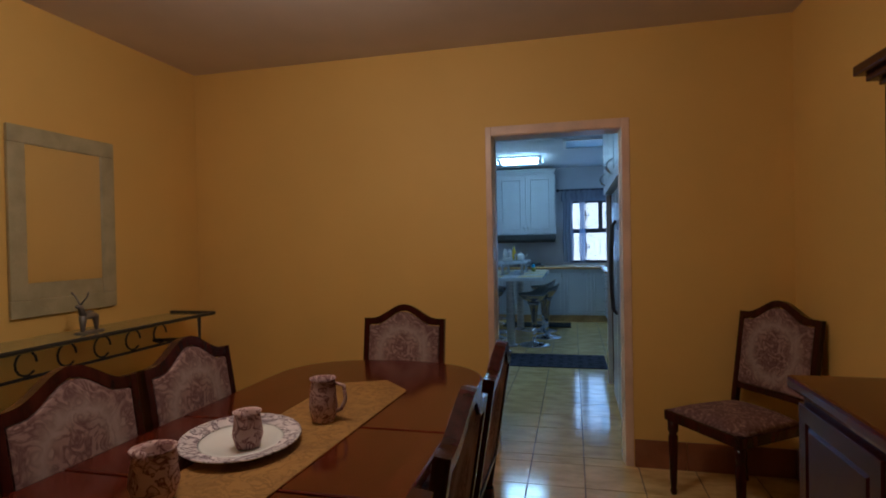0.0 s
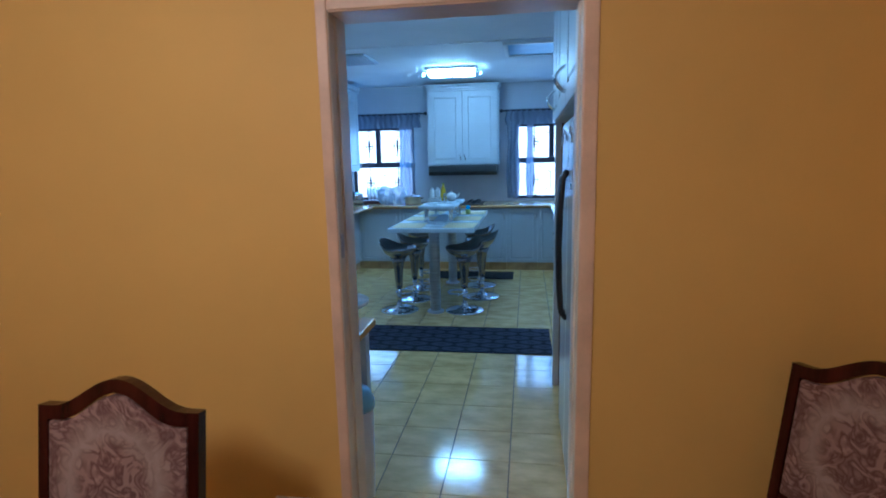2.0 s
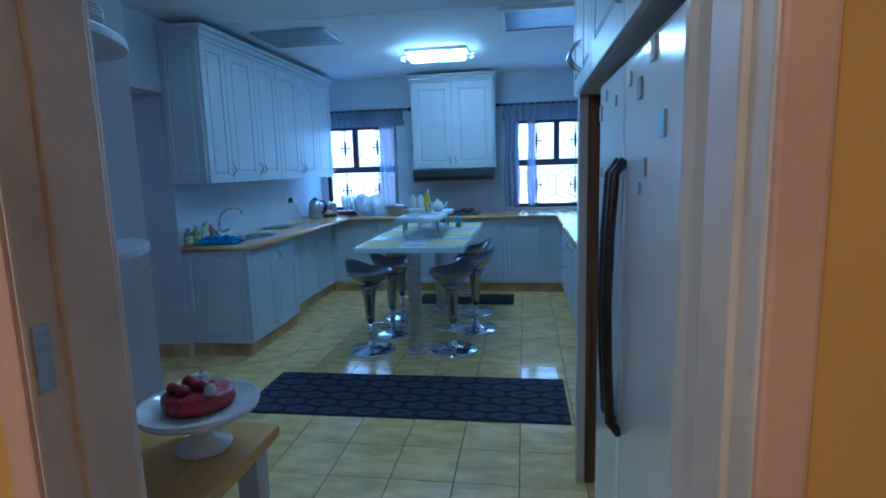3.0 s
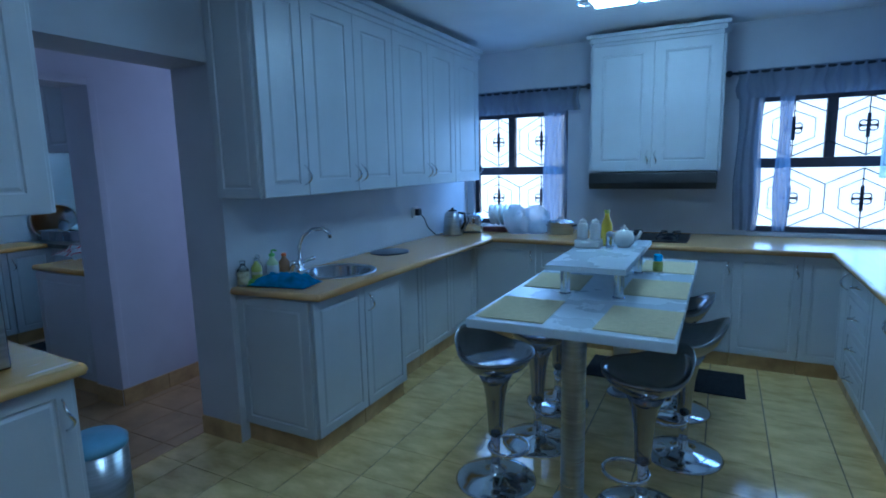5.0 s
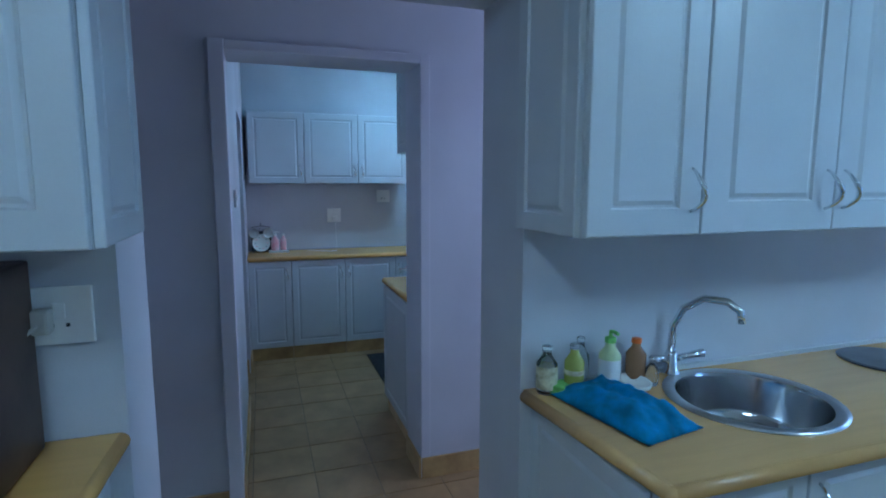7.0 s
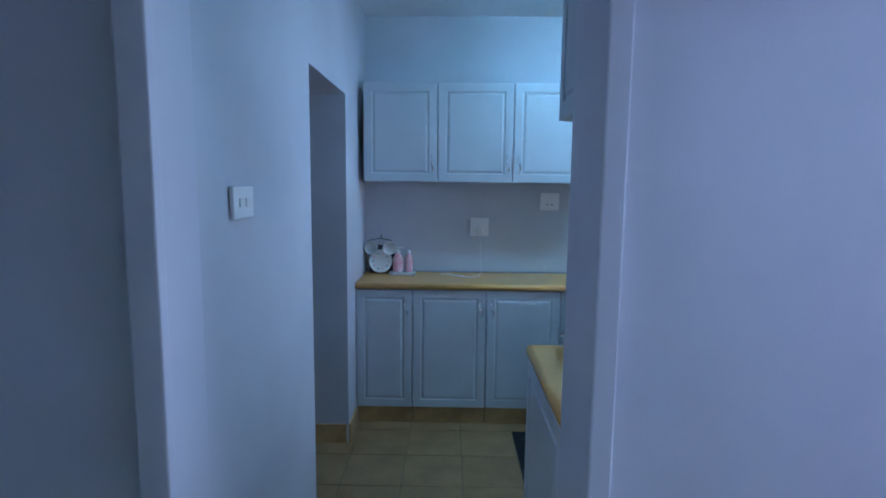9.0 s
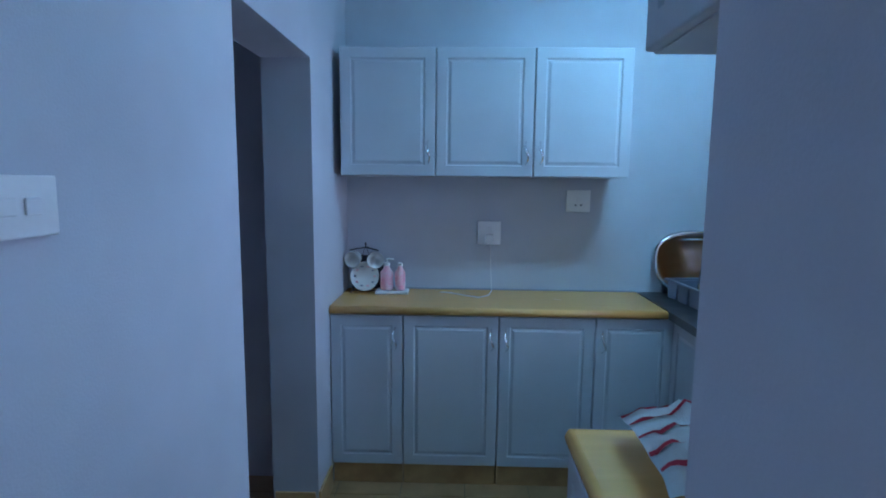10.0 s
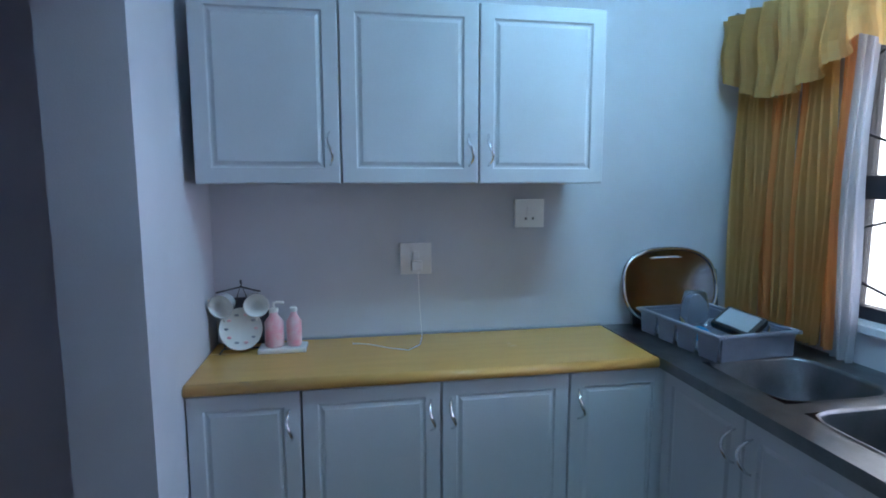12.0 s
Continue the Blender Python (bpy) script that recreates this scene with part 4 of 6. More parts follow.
for x in (-0.13, 0.13):
    for y in (-0.32, 0.33):
        part("leg", turned([(0.03, 0), (0.03, 0.008), (0.024, 0.012), (0.024, 0.142), (0.03, 0.146), (0.03, 0.15)], 18, x=x, y=y), CHROME, rs)
zt = 0.877 + 0.178
cad = thing("condiment_caddy", pose(-0.80, 7.66, zt), "white ceramic condiment caddy with jars", "caddy")
part("tray", boxes((-0.07, 0.07, -0.05, 0.05, 0.0, 0.045), bevel=0.008), CERAMIC, cad)
for x in (-0.035, 0.035):
    j = part("jar", turned([(0.028, 0.046), (0.03, 0.06), (0.03, 0.125), (0.02, 0.14)], 16, x=x), CERAMIC, cad, smooth=True)
    part("lid", turned([(0.022, 0.1405), (0.022, 0.15), (0.008, 0.158), (0.0, 0.165)], 16, x=x), CERAMIC, j, smooth=True)
oil = thing("oil_bottle", pose(-0.72, 7.76, zt), "yellow cooking oil bottle with a dark cap", "bottle")
part("bottle", turned([(0.028, 0), (0.032, 0.01), (0.032, 0.12), (0.014, 0.165), (0.014, 0.185)], 18), YELLOWOIL, oil, smooth=True)
part("cap", turned([(0.016, 0.186), (0.016, 0.205)], 14), SOAPGREEN, oil)
tp = thing("teapot", pose(-0.62, 7.74, zt), "small white ceramic teapot", "teapot")
part("pot", turned([(0.03, 0), (0.052, 0.02), (0.058, 0.05), (0.045, 0.085), (0.02, 0.095)], 20), CERAMIC, tp, smooth=True)
part("spout", tube(bmesh.new(), [(0.045, 0, 0.04), (0.075, 0, 0.06), (0.09, 0, 0.09)], [0.014, 0.01, 0.008], 10), CERAMIC, tp, smooth=True)
part("handle", tube(bmesh.new(), [(-0.05, 0, 0.075), (-0.085, 0, 0.07), (-0.085, 0, 0.035), (-0.052, 0, 0.025)], 0.007, 8), CERAMIC, tp, smooth=True)
part("lid", turned([(0.022, 0.096), (0.02, 0.104), (0.006, 0.11), (0.008, 0.12), (0.0, 0.124)], 16), CERAMIC, tp, smooth=True)
sj = thing("salt_shaker", pose(-0.68, 7.64, zt), "glass salt shaker with a steel lid", "shaker")
part("glass", turned([(0.022, 0), (0.02, 0.07)], 14), CLEAR, sj)
part("lid", turned([(0.021, 0.071), (0.021, 0.085), (0.01, 0.096)], 14), STEEL, sj)
bp_ = thing("small_jar", pose(-0.46, 7.98, 0.882), "small jar with a blue lid and green label", "jar")
part("jar", turned([(0.026, 0), (0.028, 0.01), (0.028, 0.05), (0.02, 0.06)], 16), SOAPGREEN, bp_, smooth=True)
part("lid", turned([(0.026, 0.061), (0.026, 0.095), (0.02, 0.10)], 16), BLUECLOTH, bp_)


def bar_stool(m, label):
    """A swivelling stool: moulded scoop seat, flared stem, foot ring and trumpet base."""
    s = thing("bar_stool", m, label, "stool", "bar stools")
    bm = bmesh.new()
    rings = []
    seg = 32
    prof = [(0.0, 0.0), (0.08, 0.002), (0.14, 0.012), (0.178, 0.035), (0.192, 0.055), (0.196, 0.052), (0.190, 0.030), (0.150, -0.012), (0.09, -0.045), (0.045, -0.075)]
    for r, h in prof:
        ring = []
        for k in range(seg):
            a = 2 * math.pi * k / seg
            back = max(0.0, math.cos(a - math.pi / 2)) ** 2
            lift = back * (r / 0.196) ** 3 * 0.10
            ring.append(bm.verts.new((r * math.cos(a) * 1.02, r * math.sin(a) * 0.95, 0.605 + h + lift)))
        rings.append(ring)
    for a, b in zip(rings, rings[1:]):
        for k in range(seg):
            bm.faces.new((a[k], a[(k + 1) % seg], b[(k + 1) % seg], b[k]))
    bmesh.ops.remove_doubles(bm, verts=bm.verts, dist=1e-4)
    part("seat", bm, SEATGREY, s, "moulded metallic grey seat", smooth=True)
    part("stem", turned([(0.085, 0.553), (0.060, 0.50), (0.045, 0.42), (0.037, 0.30), (0.034, 0.24)], 20), SEATGREY, s, smooth=True)
    part("column", turned([(0.022, 0.03), (0.022, 0.24)], 16), CHROME, s, smooth=True)
    bm = bmesh.new()
    tube(bm, [(0.10 * math.cos(t), -0.075 + 0.095 * math.sin(t), 0.20) for t in [2 * math.pi * k / 24 for k in range(25)]], 0.009, 8)
    part("foot_ring", bm, CHROME, s, smooth=True)
    part("base", turned([(0.195, 0.0), (0.197, 0.006), (0.185, 0.013), (0.12, 0.024), (0.06, 0.034), (0.03, 0.055), (0.024, 0.09)], 36), CHROME, s, "polished chrome trumpet base", smooth=True)
    return s


SEATGREY = mat("metallic_grey_seat", (0.34, 0.34, 0.36), 0.14, 0.9, vary=0.08, scale=5, grain=90, bump=0.01)
st = bar_stool(pose(-1.06, 6.88, 0, 0, 0, 80), "metallic grey scoop-seat bar stool on a chrome base")
for x, y, r in ((-0.39, 6.92, -60), (-0.26, 7.50, -85), (-0.99, 7.33, 95), (-1.02, 7.85, 100), (-0.33, 8.05, -80)):
    copy_thing(st, pose(x, y, 0, 0, 0, r))

solid("rug", boxes((-1.005, 1.005, -0.325, 0.325, 0, 0.008), bevel=0.003), RUG, "long navy chequered runner rug on the kitchen floor", "rug", pose(-0.57, 6.025, 0.0005, 0, 0, 0.5))
solid("floor_mat", boxes((-0.52, 0.52, -0.22, 0.22, 0, 0.009), bevel=0.003), RUG_DARK, "charcoal floor mat before the cooker", "mat", pose(-0.46, 8.60, 0.0005))

def open_lathe(profile, seg, **k):
    """A turned shell left open at both ends, as a bowl or ring is."""
    bm = turned(profile, seg, **k)
    ends = [f for f in bm.faces if len(f.verts) == seg]
    bmesh.ops.delete(bm, geom=ends, context="FACES_ONLY")
    return bm


# round sink and tap on the west worktop
sk = thing("round_sink", pose(-2.225, 7.20, 0.90), "round stainless steel sink bowl let into the worktop", "sink")
part("rim", open_lathe([(0.235, 0.0005), (0.236, 0.004), (0.212, 0.006), (0.2, 0.003)], 40), STEEL, sk, smooth=True)
part("bowl", open_lathe([(0.2, 0.0025), (0.196, -0.01), (0.19, -0.11), (0.17, -0.145), (0.12, -0.155), (0.03, -0.158), (0.028, -0.162), (0.001, -0.163)], 40), BOWL, sk, smooth=True)
tap = thing("tap", pose(-2.455, 7.12, 0.90), "chrome swan-neck mixer tap", "tap")
part("body", turned([(0.03, 0), (0.03, 0.01), (0.02, 0.02), (0.02, 0.07), (0.014, 0.08)], 16), CHROME, tap, smooth=True)
part("spout", tube(bmesh.new(), [(0, 0, 0.08), (0.0, 0.0, 0.16), (0.02, 0.02, 0.22), (0.07, 0.05, 0.26), (0.13, 0.08, 0.26), (0.16, 0.10, 0.235), (0.165, 0.10, 0.20)], 0.012, 10), CHROME, tap, smooth=True)
for s in (-1, 1):
    part("handle", tube(bmesh.new(), [(0.0, s * 0.015, 0.05), (0.02, s * 0.06, 0.065), (0.03, s * 0.10, 0.07)], [0.012, 0.011, 0.014], 8), CHROME, tap, smooth=True)
solid("sink_lid", turned([(0.145, 0.0), (0.147, 0.004), (0.14, 0.008), (0.05, 0.009), (0.0, 0.009)], 36), mat("dark_grey_disc", (0.10, 0.10, 0.12), 0.35), "dark round waste bowl lid in the worktop", "lid", pose(-2.32, 7.93, 0.9005), smooth=False)
bm = bmesh.new()
nx, ny = 26, 16
g = [[None] * (ny + 1) for _ in range(nx + 1)]
for i in range(nx + 1):
    for j in range(ny + 1):
        u, v = i / nx - 0.5, j / ny - 0.5
        e = max(0.0, 1 - (2 * abs(u)) ** 4) * max(0.0, 1 - (2 * abs(v)) ** 4)
        g[i][j] = bm.verts.new((u * 0.20, v * 0.36, 0.004 + e * (0.052 + 0.022 * noise.noise(Vector((u * 7, v * 9, 3))))))
for i in range(nx):
    for j in range(ny):
        bm.faces.new((g[i][j], g[i + 1][j], g[i + 1][j + 1], g[i][j + 1]))
r = bmesh.ops.solidify(bm, geom=bm.faces[:], thickness=0.003)
solid("dish_cloth", bm, BLUECLOTH, "folded bright blue cloth beside the sink", "cloth", pose(-2.27, 6.79, 0.9005, 0, 0, 100), smooth=True)
solid("sponge", boxes((-0.055, 0.055, -0.035, 0.035, 0, 0.03), bevel=0.006), GREEN, "green scouring sponge by the sink", "sponge", pose(-2.40, 6.72, 0.9005, 0, 0, 30))


def bottle(name, m, r, h, body, cap, label, pump=False, group="bottles at the sink"):
    b = thing(name, m, label, "bottle", group)
    part("bottle", turned([(r * 0.9, 0), (r, 0.008), (r, h * 0.6), (r * 0.45, h * 0.76), (r * 0.4, h * 0.84)], 18), body, b, smooth=True)
    c = part("cap", turned([(r * 0.5, h * 0.841), (r * 0.5, h * 0.93), (r * 0.3, h * 0.95)], 14), cap, b)
    if pump:
        part("pump", tube(bmesh.new(), [(0, 0, h * 0.95), (0, 0, h * 1.05), (r * 0.4, 0, h * 1.07), (r * 1.1, 0, h * 1.05)], r * 0.16, 8), cap, c)
    return b


LABEL = mat("cream_paper_label", (0.66, 0.62, 0.44), 0.6, vary=0.25, scale=40, grain=120, bump=0.02, tint=(0.40, 0.34, 0.20))


def labelled(b, r, z0, z1, paper):
    """A paper label wrapped round a bottle."""
    part("label", open_lathe([(r * 1.01, z0), (r * 1.03, z0 + 0.002), (r * 1.03, z1 - 0.002), (r * 1.01, z1)], 18), paper, b, "printed paper label", smooth=True)


labelled(bottle("soap_bottle", pose(-2.45, 6.665, 0.90), 0.031, 0.15, CLEAR, CLEAR, "clear glass bottle with a cream label by the tap"), 0.031, 0.015, 0.082, LABEL)
labelled(bottle("soap_bottle", pose(-2.43, 6.745, 0.90), 0.029, 0.155, SOAPGREEN, CLEAR, "olive green soap bottle with a clear neck by the tap"), 0.029, 0.055, 0.07, LABEL)
bottle("soap_bottle", pose(-2.468, 6.79, 0.90), 0.026, 0.16, CLEAR, CLEAR, "clear empty glass bottle by the tap")
labelled(bottle("pump_bottle", pose(-2.44, 6.875, 0.90), 0.033, 0.16, mat("pale_green_plastic", (0.62, 0.72, 0.40), 0.35), GREEN, "pale green pump bottle with a green top", True), 0.033, 0.02, 0.085, CERAMIC)
bottle("cleaner_bottle", pose(-2.445, 6.975, 0.90), 0.031, 0.145, mat("amber_liquid", (0.35, 0.17, 0.08), 0.2), ORANGECAP, "brown bottle with an orange cap")
bottle("spice_jar", pose(-2.40, 7.0, 0.90), 0.02, 0.085, CLEAR, STEEL, "small clear jar with a steel lid")
solid("soap_dish", turned([(0.04, 0), (0.06, 0.012), (0.064, 0.026), (0.058, 0.024), (0.04, 0.010), (0.0, 0.009)], 24, sy=0.7), CERAMIC, "white soap dish by the sink", "dish", pose(-2.395, 6.93, 0.9005), smooth=True)

# far corner: kettle, toaster, washing-up
ket = thing("kettle", pose(-2.33, 9.02, 0.90), "brushed steel electric kettle", "kettle")
part("body", turned([(0.085, 0), (0.09, 0.01), (0.082, 0.14), (0.068, 0.20), (0.05, 0.215)], 24), STEEL, ket, smooth=True)
part("lid", turned([(0.05, 0.2155), (0.03, 0.228), (0.012, 0.232), (0.012, 0.245), (0.0, 0.248)], 18), BLACK, ket, smooth=True)
part("handle", tube(bmesh.new(), [(0.055, 0.0, 0.20), (0.12, 0, 0.195), (0.125, 0, 0.12), (0.09, 0, 0.05)], 0.012, 8), BLACK, ket, smooth=True)
tst = thing("toaster", pose(-2.24, 9.26, 0.90, 0, 0, 20), "chrome two-slice toaster on the worktop", "toaster")
part("body", boxes((-0.09, 0.09, -0.13, 0.13, 0.01, 0.17), bevel=0.03), CHROME, tst, smooth=True)
part("slot", boxes((-0.045, -0.02, -0.10, 0.10, 0.165, 0.1715)), BLACK, tst)
part("slot", boxes((0.02, 0.045, -0.10, 0.10, 0.165, 0.1715)), BLACK, tst)
part("base", boxes((-0.085, 0.085, -0.125, 0.125, 0.0, 0.012), bevel=0.004), BLACK, tst)
drk = thing("dish_rack", pose(-1.98, 9.44, 0.90), "dark dish rack stacked with white plates", "dish rack")
part("tray", boxes((-0.18, 0.18, -0.13, 0.13, 0.0, 0.05), bevel=0.012), mat("maroon_plastic", (0.14, 0.04, 0.04), 0.4), drk)
for k in range(6):
    p = part("plate", turned([(0.10, 0), (0.102, 0.004), (0.06, 0.012), (0.0, 0.012)], 24), CERAMIC, drk, smooth=True)
    p.matrix_local = pose(-0.13 + 0.05 * k, 0, 0.15, 0, 82, 0)
for k, (x, y) in enumerate(((-1.80, 9.30), (-1.66, 9.36))):
    bm = bmesh.new()
    bmesh.ops.create_icosphere(bm, subdivisions=4, radius=0.13)
    for v in bm.verts:
        q = v.co * 9 + Vector((k * 5, 0, 0))
        v.co *= 1 + 0.22 * noise.noise(q) + 0.12 * noise.noise(q * 2.3)
        v.co.z = max(-0.10, v.co.z * 1.15)
    solid("plastic_bag", bm, FILM, "crumpled translucent white plastic bag on the worktop", "bag", pose(x, y, 1.003), "plastic bags", smooth=False)
pan = thing("cooking_pot", pose(-1.42, 9.36, 0.90), "stainless steel pot with a glass lid", "pot")
part("pot", turned([(0.11, 0), (0.115, 0.01), (0.115, 0.10), (0.121, 0.103)], 28), STEEL, pan, smooth=True)
part("lid", turned([(0.118, 0.104), (0.09, 0.12), (0.02, 0.13), (0.014, 0.132), (0.016, 0.15), (0.0, 0.152)], 28), CLEAR, pan, smooth=True)
for s in (-1, 1):
    part("handle", tube(bmesh.new(), [(s * 0.112, -0.03, 0.075), (s * 0.15, -0.02, 0.08), (s * 0.15, 0.02, 0.08), (s * 0.112, 0.03, 0.075)], 0.007, 8), BLACK, pan)
hob = thing("gas_hob", pose(-0.66, 9.30, 0.90), "black gas hob with pan supports", "hob")
part("plate", boxes((-0.30, 0.30, -0.24, 0.24, 0.0005, 0.012), bevel=0.004), BLACK, hob)
for x in (-0.15, 0.15):
    for y in (-0.11, 0.11):
        part("burner", turned([(0.045, 0.0125), (0.045, 0.022), (0.03, 0.026), (0.03, 0.032), (0.0, 0.033)], 20, x=x, y=y), IRON, hob)
        bm = bmesh.new()
        for a in range(4):
            c, s = math.cos(a * math.pi / 2 + 0.78), math.sin(a * math.pi / 2 + 0.78)
            part("pan_support", tube(bmesh.new(), [(x + 0.03 * c, y + 0.03 * s, 0.044), (x + 0.10 * c, y + 0.10 * s, 0.044), (x + 0.105 * c, y + 0.105 * s, 0.0125)], 0.005, 6), IRON, hob)


def socket(m, label, plug=False, w=0.12, h=0.12, holes=True):
    """A white wall plate; local -y points out of the wall."""
    s = thing("wall_socket", m, label, "socket", "sockets and switches")
    part("plate", boxes((-w / 2, w / 2, -0.012, -0.0005, -h / 2, h / 2), bevel=0.003), WHITE, s)
    for x in (0.0,) if holes else (-0.022, 0.022):
        part("rocker", boxes((x - 0.012, x + 0.012, -0.017, -0.0125, -0.005, 0.03) if holes else (x - 0.014, x + 0.014, -0.016, -0.0125, -0.012, 0.012), bevel=0.002), WHITE, s)
    for x in (-0.015, 0.015) if holes else ():
        part("hole", boxes((x - 0.004, x + 0.004, -0.0128, -0.0122, -0.025, -0.017)), BLACK, s)
    if plug:
        p = part("plug", boxes((-0.022, 0.022, -0.05, -0.0175, -0.045, -0.005), bevel=0.006), WHITE, s)
    return s


s1 = socket(pose(-2.488, 8.60, 1.14, 0, 0, 90), "black plug in a wall socket above the worktop", False, 0.09, 0.09)
bm = bmesh.new()
tube(bm, [(0.0, -0.05, -0.01), (0.04, -0.075, -0.06), (0.10, -0.07, -0.14), (0.22, -0.09, -0.225), (0.33, -0.11, -0.23)], 0.005, 6)
box(bm, -0.025, 0.025, -0.058, -0.0175, -0.03, 0.03, bevel=0.006)
part("plug", bm, BLACK, s1, "black plug and cord")
PLUG = mat("yellowed_plug_plastic", (0.62, 0.60, 0.55), 0.4)
sw_socket = socket(pose(-2.488, 5.455, 1.22, 0, 0, 90), "white wall socket with a pale plug above the worktop", False, 0.13, 0.13)
bm = bmesh.new()
tube(bm, [(-0.03, -0.052, -0.01), (-0.05, -0.085, -0.03), (-0.075, -0.085, -0.10), (-0.085, -0.07, -0.20), (-0.09, -0.03, -0.283)], 0.005, 6)
box(bm, -0.05, -0.008, -0.056, -0.0175, -0.032, 0.022, bevel=0.007)
part("plug", bm, PLUG, sw_socket, "grey-white plug and cord")
socket(pose(-3.995, 5.762, 1.43, 0, 0, 180), "white light switch plate by the doorway", False, 0.14, 0.085, False)

# east worktop: framed pictures and a bowl
for k in range(6):
    y = 7.05 + 0.26 * k
    p = thing("picture_frame", pose(1.105, y, 0.902, 0, 14, 0), "silver framed picture leaning against the wall", "picture", "leaning pictures")
    hh = 0.24 + 0.04 * (k % 2) + (0.14 if k > 3 else 0)
    part("frame", boxes((-0.008, 0.008, -0.10, 0.10, 0, 0.015), (-0.008, 0.008, -0.10, 0.10, hh - 0.015, hh), (-0.008, 0.008, -0.10, -0.085, 0.015, hh - 0.015), (-0.008, 0.008, 0.085, 0.10, 0.015, hh - 0.015), bevel=0.002), STEEL, p)
    part("print", boxes((-0.003, 0.002, -0.085, 0.085, 0.015, hh - 0.015)), WHITE, p)
bw = thing("fruit_bowl", pose(0.92, 8.55, 0.90), "glass footed bowl with brown fruit", "bowl")
part("bowl", turned([(0.05, 0), (0.05, 0.008), (0.015, 0.02), (0.05, 0.04), (0.10, 0.085), (0.115, 0.12), (0.11, 0.12), (0.09, 0.085), (0.03, 0.045)], 28), CLEAR, bw, smooth=True)
for k in range(5):
    bm = bmesh.new()
    bmesh.ops.create_uvsphere(bm, u_segments=14, v_segments=10, radius=0.032)
    f = part("fruit", bm, BROWNWOOD, bw, smooth=True)
    f.location = (0.045 * math.cos(k * 1.26), 0.045 * math.sin(k * 1.26), 0.105 + 0.006 * (k % 2))

can = thing("canister", pose(1.0, 6.80, 0.90), "white storage canister with a grey lid on the worktop", "canister")
part("jar", turned([(0.062, 0), (0.066, 0.006), (0.066, 0.14), (0.06, 0.15)], 26), CERAMIC, can, smooth=True)
part("lid", turned([(0.064, 0.1505), (0.066, 0.158), (0.064, 0.178), (0.015, 0.184), (0.017, 0.2), (0.0, 0.203)], 26), GREYPLASTIC, can, smooth=True)

# pedal bin in the opening
bn = thing("pedal_bin", pose(-2.42, 5.79, 0), "round stainless pedal bin with a blue-grey lid", "bin")
part("body", turned([(0.115, 0.02), (0.12, 0.03), (0.12, 0.40)], 28), STEEL, bn, smooth=True)
part("base", turned([(0.125, 0.0), (0.125, 0.03), (0.12, 0.031)], 28), BLACK, bn)
part("lid", turned([(0.123, 0.4005), (0.124, 0.425), (0.10, 0.448), (0.0, 0.455)], 28), BLUEGREY, bn, smooth=True)
part("pedal", boxes((0.10, 0.17, -0.025, 0.025, 0.01, 0.022), bevel=0.004), BLACK, bn)

# side table with the cake stand, beside the dining door
sd = thing("side_table", pose(-0.53, 3.72, 0), "small wood-topped side cabinet by the doorway", "side table")
part("top", boxes((-0.62, 0.02, -0.26, 0.42, 0.715, 0.75), bevel=0.008), TOP, sd)
for x, y in ((-0.60, -0.22), (-0.60, 0.33), (-0.07, 0.33), (-0.07, -0.22)):
    part("leg", boxes((x, x + 0.06, y, y + 0.06, 0.0, 0.7145), bevel=0.003), CAB, sd)
cs = thing("cake_stand", pose(-0.655, 4.00, 0.75), "white ceramic cake stand with a red fruit cake", "cake stand")
part("stand", turned([(0.07, 0), (0.072, 0.008), (0.03, 0.03), (0.025, 0.07), (0.05, 0.095), (0.145, 0.105), (0.15, 0.125), (0.145, 0.118), (0.0, 0.113)], 32), CERAMIC, cs, smooth=True)
part("cake", turned([(0.085, 0.1185), (0.09, 0.13), (0.088, 0.15), (0.075, 0.158), (0.0, 0.158)], 28), RED, cs, "red glazed cake", smooth=True)
rnd = random.Random(8)
for k in range(12):
    bm = bmesh.new()
    bmesh.ops.create_icosphere(bm, subdivisions=2, radius=0.016)
    f = part("berry", bm, RED if k % 3 else WHITECLOTH, cs, smooth=True)
    f.location = (rnd.uniform(-0.055, 0.055), rnd.uniform(-0.055, 0.055), 0.169)
es = thing("corner_shelf", pose(-0.88, 3.445, 0), "white open end shelf unit with curved shelves and plates", "shelf unit")
part("side", boxes((-0.02, 0.0, 0.0, 0.72, 0.75, 2.42), bevel=0.002), CAB, es)
for z in (1.27, 1.75, 2.38):
    pts = [(0.001, 0.001)] + [(0.20 * math.sin(a), 0.30 + 0.34 * math.cos(a)) for a in [k * math.pi / 20 for k in range(11)]] + [(0.20, 0.001)]
    bm = extrude_outline(pts[:1] + pts[1:], 0.022, "z", 0.003)
    bmesh.ops.translate(bm, verts=bm.verts, vec=(0, 0, z))
    part("shelf", bm, CAB, es)
for k in range(4):
    solid("plate", turned([(0.05, 0), (0.085, 0.014), (0.088, 0.016), (0.05, 0.006), (0.0, 0.006)], 24), CERAMIC, "white plate stacked on the end shelf", "plate", pose(-0.775, 3.83, 1.774 + 0.007 * k), "plates on the shelf", smooth=True)
b2 = thing("waste_bin", pose(-0.525, 3.80, 0), "pale blue plastic swing bin beside the side table", "bin")
part("body", turned([(0.07, 0), (0.075, 0.01), (0.085, 0.44)], 24), WHITE, b2, smooth=True)
part("lid", turned([(0.09, 0.4405), (0.09, 0.47), (0.07, 0.52), (0.0, 0.55)], 24), BLUEGREY, b2, smooth=True)

